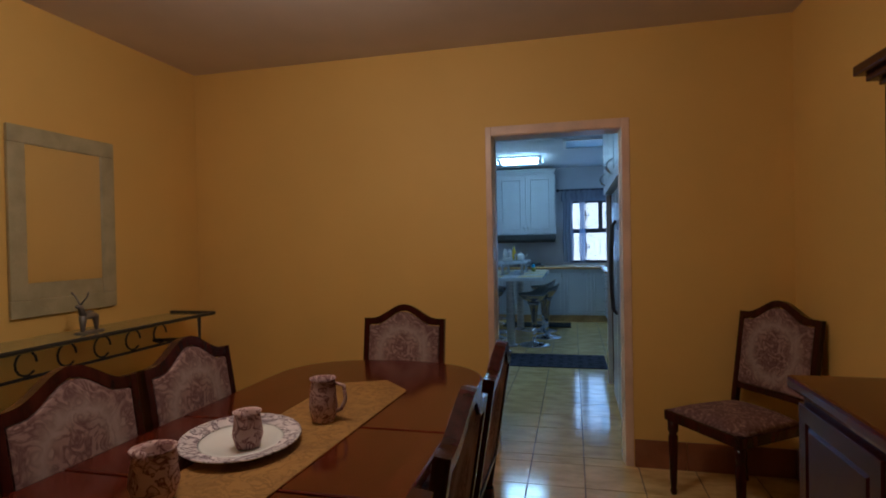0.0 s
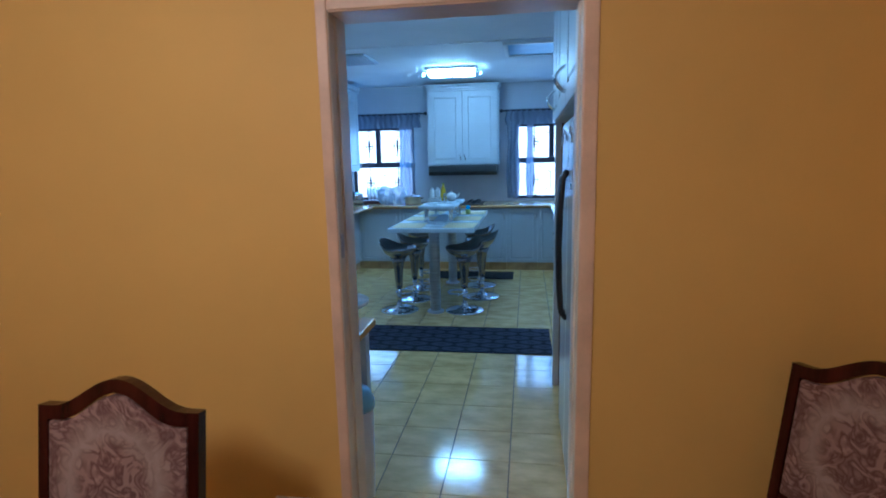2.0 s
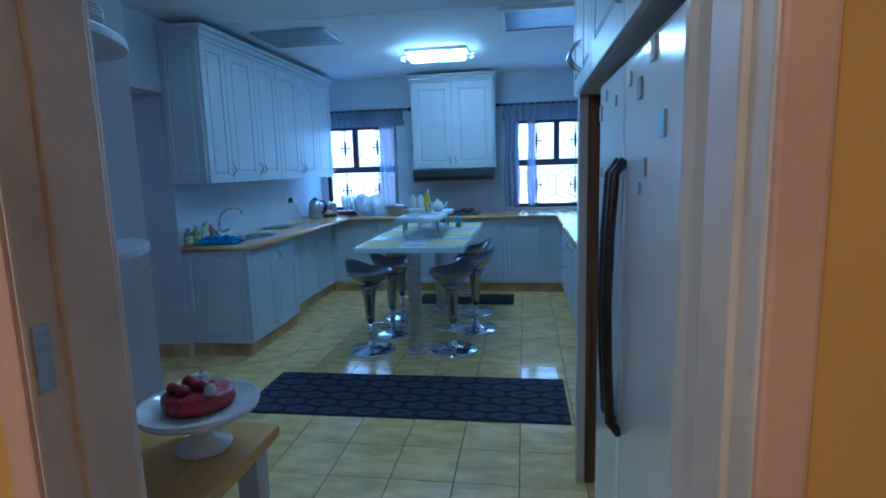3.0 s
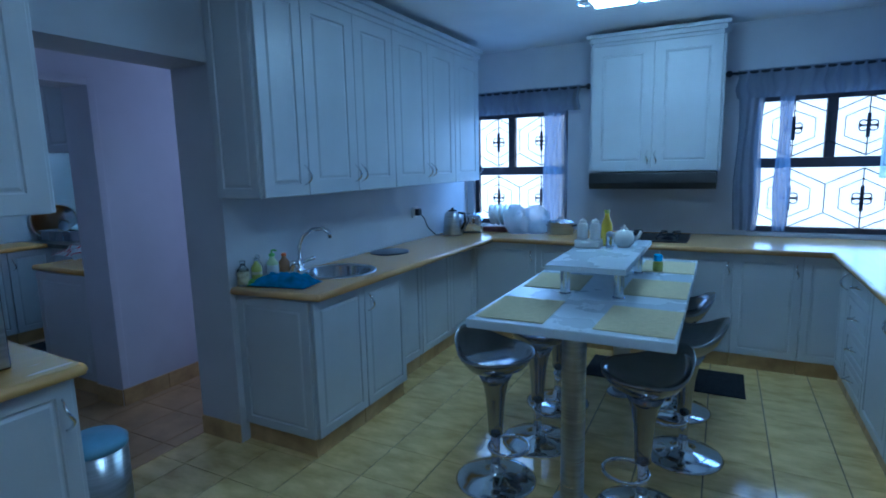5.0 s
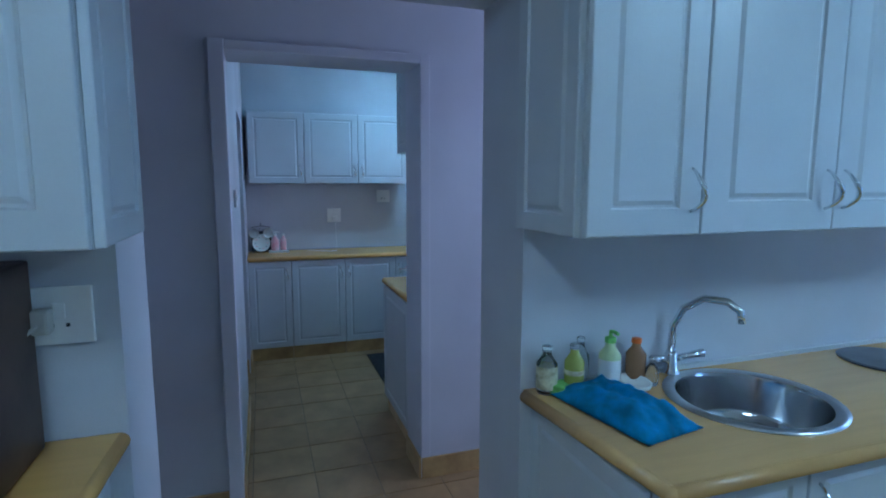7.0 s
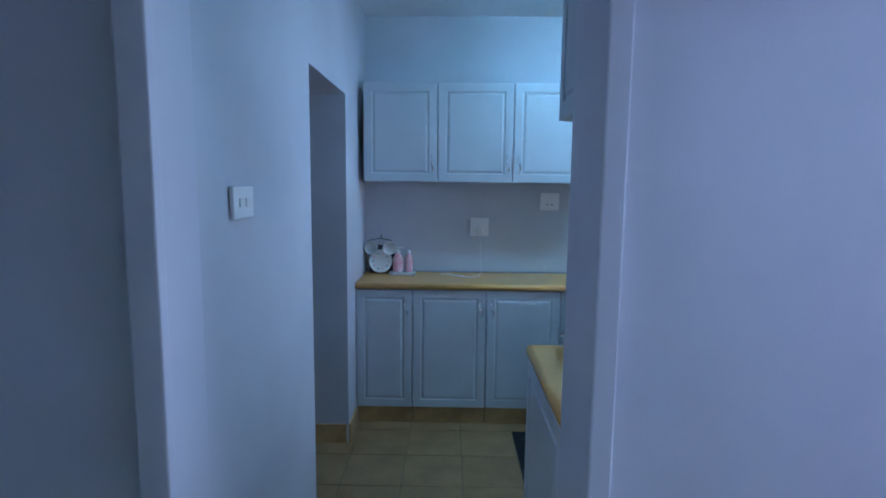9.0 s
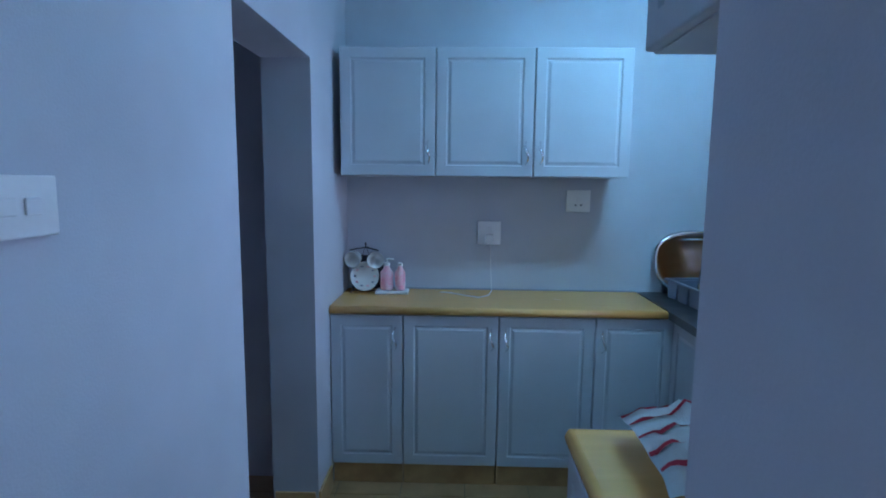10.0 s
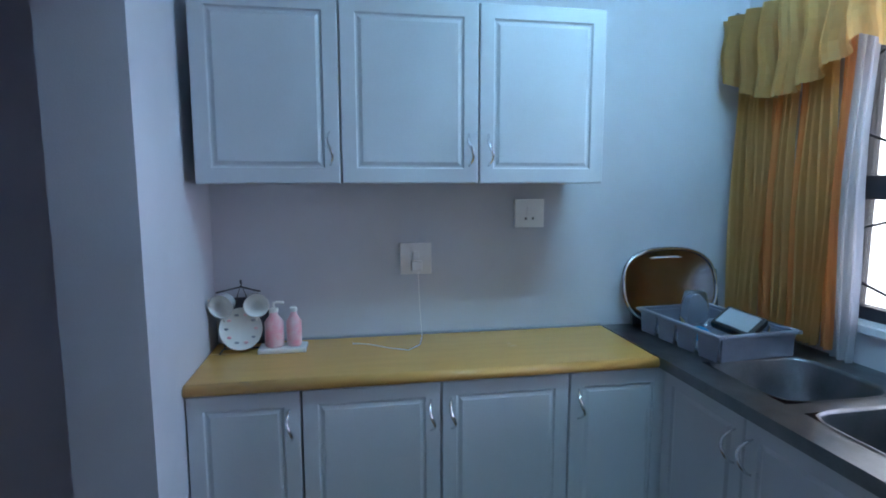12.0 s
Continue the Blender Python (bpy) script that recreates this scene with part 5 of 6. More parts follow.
# ---- pantry (scullery) ----
yp = 5.763
for k, w in enumerate((0.344, 0.449, 0.447, 0.365)):
    cabinet("base_cabinet", pose(-5.76, yp, 0, 0, 0, 90), w - 0.003, 0.41, 0.11, 0.85, [(0, w - 0.003, "llrr"[k] if k < 3 else "r")], "grey-white raised-panel base cabinet of the scullery", group="scullery cabinets", kick=0.11)
    yp += w
worktop([(-6.178, 5.762), (-5.735, 5.762), (-5.735, 7.325), (-6.178, 7.325)], [(-5.74, 5.764), (-5.74, 7.324)], 0.852, TOP, "honey oak laminate worktop of the scullery")
structure("worktop_seal", [(-6.178, -6.168, 5.78, 7.32, 0.8905, 0.898)], GREYPLASTIC, "ragged sealant strip behind the worktop", "trim")
for k in range(3):
    y0 = (5.797, 6.247, 6.705, 7.155)[k]
    w = (0.45, 0.458, 0.45)[k]
    cabinet("wall_cabinet", pose(-5.875, y0, 0, 0, 0, 90), w - 0.002, 0.30, 1.495, 2.085, [(0, w - 0.002, "llr"[k])], "white raised-panel wall cabinet of the scullery", group="scullery wall cabinets", rise="high")
# sink run under the window, faces south
xs = -5.742
for k, w in enumerate((0.40, 0.46, 0.36)):
    cabinet("base_cabinet", pose(xs, 7.375, 0), w - 0.003, 0.56, 0.11, 0.85, [(0, w - 0.003, "lrl"[k])], "grey-white sink base cabinet under the window", group="scullery cabinets", kick=0.11, body_top=0.69)
    xs += w
su = thing("double_sink", pose(0, 0, 0.852), "dark worn steel sink top with two bowls", "sink")
SX, SY = ((-6.178, -5.66), (-5.30, -5.24), (-4.90, -3.872)), (7.33, 7.44, 7.82, 7.948)
rows = [(a, b, SY[0], SY[3], 0, 0.038) for a, b in SX]
for a, b in ((-5.66, -5.30), (-5.24, -4.90)):
    rows += [(a, b, SY[0], SY[1], 0, 0.038), (a, b, SY[2], SY[3], 0, 0.038)]
bm = boxes(*rows)
bmesh.ops.remove_doubles(bm, verts=bm.verts, dist=1e-5)
part("sink_top", bm, DARKSTEEL, su)
for a, b in ((-5.66, -5.30), (-5.24, -4.90)):
    bm = bmesh.new()
    n, rings = 32, []
    for s, z in ((1.04, 0.0405), (1.0, 0.041), (0.97, 0.030), (0.93, -0.10), (0.80, -0.135), (0.1, -0.14)):
        ring = []
        for k in range(n):
            t = 2 * math.pi * k / n
            c, q = math.cos(t), math.sin(t)
            e = (abs(c) ** 5 + abs(q) ** 5) ** (-0.2)
            ring.append(bm.verts.new(((a + b) / 2 + s * e * c * (b - a) / 2, (SY[1] + SY[2]) / 2 + s * e * q * (SY[2] - SY[1]) / 2, z)))
        rings.append(ring)
    for u, v in zip(rings, rings[1:]):
        for k in range(n):
            bm.faces.new((u[k], u[(k + 1) % n], v[(k + 1) % n], v[k]))
    bm.faces.new(rings[-1])
    bo = part("bowl", bm, DARKSTEEL, su, smooth=True)
    part("drain", turned([(0.035, -0.1385), (0.03, -0.137), (0.0, -0.1375)], 20, x=(a + b) / 2, y=7.63), CHROME, bo)
part("tap", tube(bmesh.new(), [(-5.27, 7.89, 0.038), (-5.27, 7.89, 0.20), (-5.27, 7.86, 0.26), (-5.27, 7.78, 0.27), (-5.27, 7.73, 0.24)], 0.012, 10), CHROME, su, smooth=True)
# east run beside the doorway
cabinet("base_cabinet", pose(-4.49, 7.32, 0, 0, 0, -90), 0.68, 0.61, 0.11, 0.85, [(0, 0.34, "l"), (0.34, 0.68, "r")], "grey-white base cabinet with a washing cloth over it", group="scullery cabinets", kick=0.11, right_end=True)
worktop([(-4.52, 6.63), (-3.872, 6.63), (-3.872, 7.325), (-4.52, 7.325)], [(-3.88, 6.635), (-4.515, 6.635), (-4.515, 7.32)], 0.852, TOP, "honey oak laminate worktop beside the doorway")
cabinet("wall_cabinet", pose(-4.17, 7.54, 0, 0, 0, -90), 0.88, 0.298, 1.67, 2.30, uniform(0.88, 2), "white raised-panel wall cabinet of the scullery", group="scullery wall cabinets", rise="high", right_end=True)
solid("floor_mat", boxes((-0.475, 0.475, -0.24, 0.24, 0, 0.008), bevel=0.003), RUG_DARK, "dark mat before the scullery sink", "mat", pose(-5.17, 6.955, 0.0005))
cl = thing("tea_towel", pose(-4.34, 6.89, 0.892), "crumpled white tea towel with red stripes", "towel")


def towel_bm(x0, x1, off):
    bm = bmesh.new()
    nx, ny = 10, 24
    g = []
    for i in range(nx + 1):
        row = []
        for j in range(ny + 1):
            x, y = x0 + (x1 - x0) * i / nx, -0.16 + 0.34 * j / ny
            e = max(0.0, 1 - (abs(x) / 0.20) ** 3) * max(0.0, 1 - (abs(y) / 0.22) ** 3)
            row.append(bm.verts.new((x, y, 0.003 + off + e * (0.095 + 0.05 * noise.noise(Vector((x * 11, y * 13, 1))) + 0.02 * noise.noise(Vector((x * 31, y * 31, 2)))))))
        g.append(row)
    for i in range(nx):
        for j in range(ny):
            bm.faces.new((g[i][j], g[i + 1][j], g[i + 1][j + 1], g[i][j + 1]))
    bmesh.ops.solidify(bm, geom=bm.faces[:], thickness=0.002)
    return bm


part("cloth", towel_bm(-0.16, 0.16, 0.0), WHITECLOTH, cl, smooth=True)
for k in range(5):
    part("stripe", towel_bm(-0.13 + 0.06 * k, -0.12 + 0.06 * k, 0.0035), REDSTRIPE, cl, "woven red stripe", smooth=True)

# cups, saucers, soap set on the worktop
cupset = thing("cup_stand", pose(-6.06, 5.875, 0.890, 0, 0, 90), "black wire stand with white cups hung over a patterned saucer", "cup stand")
bm = bmesh.new()
tube(bm, [(-0.07, 0.02, 0.006), (0.07, 0.02, 0.006)], 0.003, 6)
tube(bm, [(-0.07, -0.04, 0.006), (-0.07, 0.04, 0.006), (-0.05, 0.03, 0.1), (0.0, 0.025, 0.245), (0.05, 0.03, 0.1), (0.07, 0.04, 0.006), (0.07, -0.04, 0.006)], 0.003, 6)
tube(bm, [(0, 0.025, 0.245), (0.0, 0.02, 0.26)], 0.004, 6)
tube(bm, [(-0.075, -0.03, 0.225), (0.0, 0.02, 0.235), (0.075, -0.03, 0.225)], 0.003, 6)
part("wire", bm, BLACK, cupset)
# Flat dark shape that outlines the saucer and the lower part of the cups.
part("back_plate", extrude_outline([(-0.085, 0.004), (0.085, 0.004), (0.085, 0.165), (0.06, 0.185), (-0.06, 0.185), (-0.085, 0.165)], 0.006, "y", 0.002), WINFRAME, cupset, "dark flat shape behind the cups").matrix_local = pose(0, 0.075, 0)
bm = turned([(0.0, 0.0), (0.05, 0.003), (0.073, 0.016), (0.076, 0.018), (0.05, -0.003), (0.0, -0.005)], 28)
pl = part("saucer", bm, CERAMIC, cupset, smooth=True)
pl.matrix_local = pose(0, 0.0, 0.085, 80, 0, 0)
for k in range(10):
    a = 2 * math.pi * k / 10
    leaf = part("leaf_print", turned([(0.009, 0.0), (0.007, 0.0012), (0.0, 0.0015)], 8, x=0.052 * math.cos(a), y=0.052 * math.sin(a), z=0.0065, sy=0.55), GREYPLASTIC if k % 2 else PINK, pl)
for s in (-1, 1):
    c = part("cup", turned([(0.026, 0), (0.034, 0.012), (0.042, 0.055), (0.045, 0.06), (0.040, 0.055), (0.030, 0.014), (0.0, 0.010)], 24), CERAMIC, cupset, smooth=True)
    c.matrix_local = pose(s * 0.048, 0.02, 0.185, 100, 0, s * 12)
    part("handle", tube(bmesh.new(), [(0.0, -0.034, 0.018), (0.0, -0.060, 0.026), (0.0, -0.060, 0.042), (0.0, -0.040, 0.05)], 0.0045, 8), CERAMIC, c, smooth=True)
soap = thing("soap_tray", pose(-6.05, 6.02, 0.890, 0, 0, 90), "pale pink soap tray", "tray")
part("tray", boxes((-0.085, 0.085, -0.045, 0.045, 0.0, 0.018), bevel=0.006), CERAMIC, soap)
bottle("lotion_bottle", pose(-6.05, 5.99, 0.9085, 0, 0, 90), 0.034, 0.15, PINK, CERAMIC, "pink flowered lotion pump bottle", True, "pink soap set")
bottle("lotion_tube", pose(-6.05, 6.06, 0.9085), 0.027, 0.15, PINK, CERAMIC, "pink flowered lotion tube with white cap", False, "pink soap set")
w1 = socket(pose(-6.178, 6.525, 1.20, 0, 0, 90), "white double wall socket with a plugged-in adaptor", True, 0.125, 0.125)
w2 = socket(pose(-6.178, 6.992, 1.375, 0, 0, 90), "raised white wall switch above the worktop", False, 0.125, 0.115)
bm = bmesh.new()
tube(bm, [(-6.14, 6.53, 1.15), (-6.13, 6.535, 1.0), (-6.11, 6.54, 0.898), (-6.02, 6.52, 0.893), (-5.96, 6.47, 0.893), (-6.0, 6.40, 0.893), (-6.06, 6.33, 0.893), (-6.08, 6.27, 0.893)], 0.0016, 6)
solid("charger_cable", bm, WHITE, "thin white charger cable on the worktop", "cable", smooth=True)

# tray, dish rack, cup at the sink
tr = thing("serving_tray", pose(-6.12, 7.62, 0.892, 0, -12, 0), "oval chrome serving tray leaning in the corner", "tray")
def superring(a, b, z, n=40, p=2.6):
    return [(a * math.copysign(abs(math.cos(t)) ** (2 / p), math.cos(t)), b * math.copysign(abs(math.sin(t)) ** (2 / p), math.sin(t)), z) for t in [2 * math.pi * k / n for k in range(n)]]
bm = bmesh.new()
rings = [[bm.verts.new((z, x, 0.17 + y)) for x, y, z in superring(a, b, h)] for a, b, h in ((0.02, 0.015, 0.0), (0.185, 0.125, 0.0), (0.205, 0.145, 0.016), (0.225, 0.165, 0.018), (0.222, 0.162, 0.013), (0.19, 0.13, -0.004), (0.02, 0.015, -0.004))]
for u, v in zip(rings, rings[1:]):
    for k in range(40):
        bm.faces.new((u[k], u[(k + 1) % 40], v[(k + 1) % 40], v[k]))
bm.faces.new(rings[0])
bm.faces.new(rings[-1][::-1])
part("tray", bm, TRAYSTEEL, tr, smooth=True)
bm = bmesh.new()
ring = [(0.0195, x, 0.17 + y) for x, y, z in superring(0.216, 0.156, 0, 48)]
tube(bm, ring + ring[:1], 0.0065, 8)
part("rim", bm, CHROME, tr, "polished chrome rim", smooth=True)
tr2 = thing("roasting_tray", pose(-6.15, 7.66, 0.892, 0, -9, 0), "dark square roasting tray behind the chrome tray", "tray")
part("tray", boxes((-0.006, 0.006, -0.21, 0.21, 0.0, 0.35), bevel=0.005), DARKSTEEL, tr2)
dk = thing("draining_rack", pose(-5.86, 7.62, 0.892, 0, 0, 4), "grey plastic draining rack with washed dishes", "dish rack")
part("floor", boxes((-0.21, 0.21, -0.145, 0.145, 0.010, 0.018), bevel=0.003), RACK, dk)
rim = [(-0.235, 0.235, -0.172, -0.152, 0.083, 0.096), (-0.235, 0.235, 0.152, 0.172, 0.083, 0.096), (-0.235, -0.215, -0.152, 0.152, 0.083, 0.096), (0.215, 0.235, -0.152, 0.152, 0.083, 0.096)]
part("rim", boxes(*rim, bevel=0.004), RACK, dk)
for k in range(4):
    x = -0.168 + 0.112 * k
    for y in (-0.158, 0.15):
        part("side_panel", extrude_outline([(x - 0.053, 0.083), (x + 0.053, 0.083), (x + 0.042, 0.0), (x - 0.042, 0.0)], 0.008, "y", 0.002), RACK, dk).matrix_local = pose(0, y, 0)
for x in (-0.224, 0.216):
    part("end_panel", boxes((x, x + 0.008, -0.149, 0.149, 0.004, 0.083), bevel=0.002), RACK, dk)
for k in range(3):
    part("divider", boxes((-0.105 + 0.105 * k, -0.099 + 0.105 * k, -0.145, 0.145, 0.018, 0.062), bevel=0.002), RACK, dk)
gl = thing("glass_bowl", pose(-5.94, 7.60, 0.9125), "upturned clear glass in the draining rack", "glass")
part("glass", turned([(0.055, 0.0), (0.052, 0.10), (0.04, 0.16), (0.03, 0.165)], 24), CLEAR, gl, smooth=True)
gl2 = thing("black_dish", pose(-5.74, 7.64, 0.985, 28, 8, 20), "black square dish propped in the draining rack", "dish")
part("dish", boxes((-0.075, 0.075, -0.055, 0.055, 0.0, 0.028), bevel=0.008), BLACK, gl2)
part("inside", boxes((-0.06, 0.06, -0.042, 0.042, 0.0285, 0.031)), GREYPLASTIC, gl2)
bc = thing("blue_cup", pose(-5.84, 7.56, 0.9125, 75, 0, 40), "blue plastic lid in the draining rack", "lid")
part("lid", turned([(0.045, 0.0), (0.048, 0.02), (0.042, 0.022), (0.0, 0.018)], 22), BLUECLOTH, bc, smooth=True)
cup = thing("mug", pose(-5.05, 7.58, 0.755), "pale blue mug standing in the sink bowl", "mug")
part("mug", turned([(0.03, 0), (0.033, 0.006), (0.038, 0.15), (0.034, 0.148), (0.029, 0.012), (0.0, 0.01)], 22), BLUEGREY, cup, smooth=True)
part("handle", tube(bmesh.new(), [(0.03, 0, 0.075), (0.058, 0, 0.07), (0.058, 0, 0.035), (0.03, 0, 0.025)], 0.005, 8), BLUEGREY, cup, smooth=True)
pl2 = thing("ceiling_lamp", pose(-5.18, 7.30, CEIL_P), "lit fluorescent ceiling lamp of the scullery", "ceiling lamp")
part("base_tray", boxes((-0.06, 0.06, -0.32, 0.32, -0.03, -0.001), bevel=0.005), WHITE, pl2)
part("diffuser", boxes((-0.05, 0.05, -0.30, 0.30, -0.075, -0.031), bevel=0.012), TUBE_P, pl2, "glowing diffuser")

# ---- dining room ----
def bend_top(x, w, rise):
    """Height of the camel back at x across a back of width w."""
    u = abs(x) / (w / 2)
    return rise * (0.5 + 0.5 * math.cos(math.pi * min(1, u / 0.82))) if u < 0.82 else 0.0


def dining_chair(m, label, group):
    """Front faces -y; seat pad and back pad in brocade, camel-back top rail, tapered legs."""
    c = thing("dining_chair", m, label, "chair", group)
    W = 0.45
    # back: leaning a little; the frame is an outline ring
    def outline(inset, top, rise, bottom):
        n = 22
        xs_ = [-(W / 2 - inset) + (W - 2 * inset) * k / n for k in range(n + 1)]
        return [(x, top + bend_top(x, W - 2 * inset, rise)) for x in xs_]
    def ring_bm():
        bm = bmesh.new()
        o, i = outline(0.0, 0.925, 0.075, 0), outline(0.028, 0.890, 0.075, 0)
        for ya, yb in ((-0.018, 0.018),):
            fo = [bm.verts.new((x, ya, z)) for x, z in o]
            fi = [bm.verts.new((x, ya, z)) for x, z in i]
            bo = [bm.verts.new((x, yb, z)) for x, z in o]
            bi = [bm.verts.new((x, yb, z)) for x, z in i]
            for k in range(len(o) - 1):
                bm.faces.new((fo[k], fo[k + 1], fi[k + 1], fi[k]))
                bm.faces.new((bo[k], bi[k], bi[k + 1], bo[k + 1]))
                bm.faces.new((fo[k], bo[k], bo[k + 1], fo[k + 1]))
                bm.faces.new((fi[k], fi[k + 1], bi[k + 1], bi[k]))
            for k in (0, -1):
                bm.faces.new((fo[k], fi[k], bi[k], bo[k]))
        return bm
    lean = pose(0, 0.225, 0.44, -9, 0, 0) @ pose(0, 0, -0.44)
    tr_ = part("top_rail", ring_bm(), DARKWOOD, c, "carved dark wood camel-back rail")
    tr_.matrix_local = lean
    for s in (-1, 1):
        p = part("back_post", boxes((s * 0.2105 - 0.014, s * 0.2105 + 0.014, -0.018, 0.018, 0.40, 0.924), bevel=0.003), DARKWOOD, c)
        p.matrix_local = lean
    p = part("lower_rail", boxes((-0.196, 0.196, -0.016, 0.016, 0.51, 0.54), bevel=0.003), DARKWOOD, c)
    p.matrix_local = lean
    o = [(x, z) for x, z in outline(0.030, 0.887, 0.073, 0)] + [(0.194, 0.542), (-0.194, 0.542)]
    bm = extrude_outline(o, 0.03, "y", 0.01)
    for v in bm.verts:
        d = max(0.0, 1 - (v.co.x / 0.2) ** 2)
        if v.co.y < 0.015:
            v.co.y -= 0.012 * d
    bmesh.ops.translate(bm, verts=bm.verts, vec=(0, -0.018, 0))
    p = part("backrest", bm, UPHOL, c, "rose brocade upholstered back")
    p.matrix_local = lean
    # seat
    pts = [(-0.235, -0.235), (0.235, -0.235), (0.205, 0.215), (-0.205, 0.215)]
    bm = extrude_outline(pts, 0.05, "z", 0.004)
    bmesh.ops.translate(bm, verts=bm.verts, vec=(0, 0, 0.385))
    part("seat_frame", bm, DARKWOOD, c)
    bm = bmesh.new()
    n = 12
    g = []
    for j in range(n + 1):
        row = []
        for i in range(n + 1):
            u, v = i / n * 2 - 1, j / n * 2 - 1
            w = 0.228 + (0.198 - 0.228) * (v + 1) / 2
            row.append(bm.verts.new((u * w, v * 0.215 - 0.012, 0.437 + 0.045 * (1 - u ** 4) * (1 - v ** 4) ** 0.7)))
        g.append(row)
    for j in range(n):
        for i in range(n):
            bm.faces.new((g[j][i], g[j][i + 1], g[j + 1][i + 1], g[j + 1][i]))
    lo = bm.faces.new([g[0][i] for i in range(n, -1, -1)] + [g[j][0] for j in range(1, n + 1)] + [g[n][i] for i in range(1, n + 1)] + [g[j][n] for j in range(n - 1, 0, -1)])
    part("seat", bm, UPHOL, c, "rose brocade upholstered seat", smooth=True)
    for s in (-1, 1):
        part("leg", turned([(0.014, 0.0), (0.018, 0.02), (0.013, 0.03), (0.017, 0.06), (0.024, 0.30), (0.017, 0.315), (0.026, 0.33), (0.026, 0.384)], 14, x=s * 0.205, y=-0.205), DARKWOOD, c, smooth=True)
        part("leg", tube(bmesh.new(), [(s * 0.19, 0.27, 0.0), (s * 0.19, 0.235, 0.2), (s * 0.195, 0.222, 0.41)], [0.016, 0.02, 0.024], 8), DARKWOOD, c)
    return c


ch = dining_chair(pose(-0.785, 2.475, 0, 0, 0, 0), "dark wood dining chair with rose brocade at the table's end", "dining chairs")
for x, y, r, lab in ((-0.44, 1.78, -90, ""), (-0.44, 1.20, -90, ""), (-0.99, 1.71, 90, ""), (-0.99, 1.23, 90, ""), (-0.44, 0.62, -90, ""), (-0.99, 0.75, 90, ""), (0.878, 2.911, -57, "dark wood dining chair with brocade seat standing in the corner")):
    q = copy_thing(ch, pose(x, y, 0, 0, 0, r))
    q["label"] = lab or "dark wood dining chair with rose brocade drawn up to the table"

dt = thing("dining_table", pose(-0.74, 1.358, 0), "polished red mahogany oval dining table with extension leaves", "table")
def oval(y0, y1, half, cap0, cap1):
    """Outline of a table section: straight sides with an optional elliptic end."""
    p = []
    n = 28
    def sq(v):
        return math.copysign(abs(v) ** 0.84, v)
    if cap1:
        p += [(half * sq(math.cos(math.pi * k / n)), y1 + cap1 * sq(math.sin(math.pi * k / n))) for k in range(n + 1)]
    else:
        p += [(half, y1), (-half, y1)]
    if cap0:
        p += [(-half * sq(math.cos(math.pi * k / n)), y0 - cap0 * sq(math.sin(math.pi * k / n))) for k in range(n + 1)]
    else:
        p += [(-half, y0), (half, y0)]
    return p
for y0, y1, c0, c1 in ((0.226, 0.79, 0, 0.39), (-0.222, 0.222, 0, 0), (-0.79, -0.226, 0.39, 0)):
    bm = extrude_outline(oval(y0, y1, 0.472, c0, c1), 0.034, "z", 0.008)
    bmesh.ops.translate(bm, verts=bm.verts, vec=(0, 0, 0.711))
    part("tabletop", bm, MAHOGANY, dt)
part("apron", boxes((-0.36, 0.36, -0.80, 0.80, 0.625, 0.7105), bevel=0.004), DARKWOOD, dt)
for y in (-0.55, 0.55):
    part("pedestal", turned([(0.07, 0.08), (0.085, 0.14), (0.05, 0.2), (0.065, 0.38), (0.045, 0.55), (0.09, 0.61), (0.09, 0.624)], 20, y=y), DARKWOOD, dt, smooth=True)
    for s in (-1, 1):
        part("foot", tube(bmesh.new(), [(s * 0.05, y, 0.14), (s * 0.2, y, 0.12), (s * 0.36, y, 0.03), (s * 0.40, y, 0.02)], [0.035, 0.03, 0.024, 0.02], 8), DARKWOOD, dt)
bm = extrude_outline([(-0.16, -0.95), (0.105, -0.95), (0.150, -0.35), (0.205, 0.65), (0.074, 0.787), (-0.126, 0.697)], 0.003, "z")
solid("table_runner", bm, RUNNER, "gold damask table runner along the table", "table runner", pose(-0.74, 1.358, 0.7455))
pt = thing("platter", pose(-0.84, 1.375, 0.749, 0, 0, 122), "oval white platter with a dark patterned rim", "platter")
part("dish", turned([(0.09, 0.0), (0.105, 0.002), (0.118, 0.014), (0.112, 0.016), (0.095, 0.010), (0.0, 0.008)], 40, sx=1.2), CERAMIC, pt, smooth=True)
part("rim", open_lathe([(0.1185, 0.0165), (0.168, 0.028), (0.170, 0.024), (0.1185, 0.010)], 40, sx=1.2), PLATTER, pt, "rim printed with dark leaves", smooth=True)


def jug(name, m, label, r, h, spout):
    j = thing(name, m, label, name.replace("_", " "))
    part("body", turned([(r * 0.75, 0), (r * 0.8, 0.006), (r, h * 0.35), (r * 0.9, h * 0.7), (r * 0.82, h * 0.92), (r * 0.95, h), (r * 0.85, h * 0.99), (r * 0.74, h * 0.9), (r * 0.8, h * 0.3), (0.0, h * 0.08)], 26), STONEWARE, j, smooth=True)
    part("handle", tube(bmesh.new(), [(r * 0.85, 0, h * 0.88), (r * 1.5, 0, h * 0.82), (r * 1.6, 0, h * 0.5), (r * 1.3, 0, h * 0.28), (r * 0.92, 0, h * 0.22)], r * 0.14, 8), STONEWARE, j, smooth=True)
    if spout:
        part("spout", tube(bmesh.new(), [(-r * 0.7, 0, h * 0.75), (-r * 1.0, 0, h * 0.98), (-r * 1.15, 0, h * 1.08)], [r * 0.35, r * 0.3, r * 0.2], 10), STONEWARE, j, smooth=True)
    return j


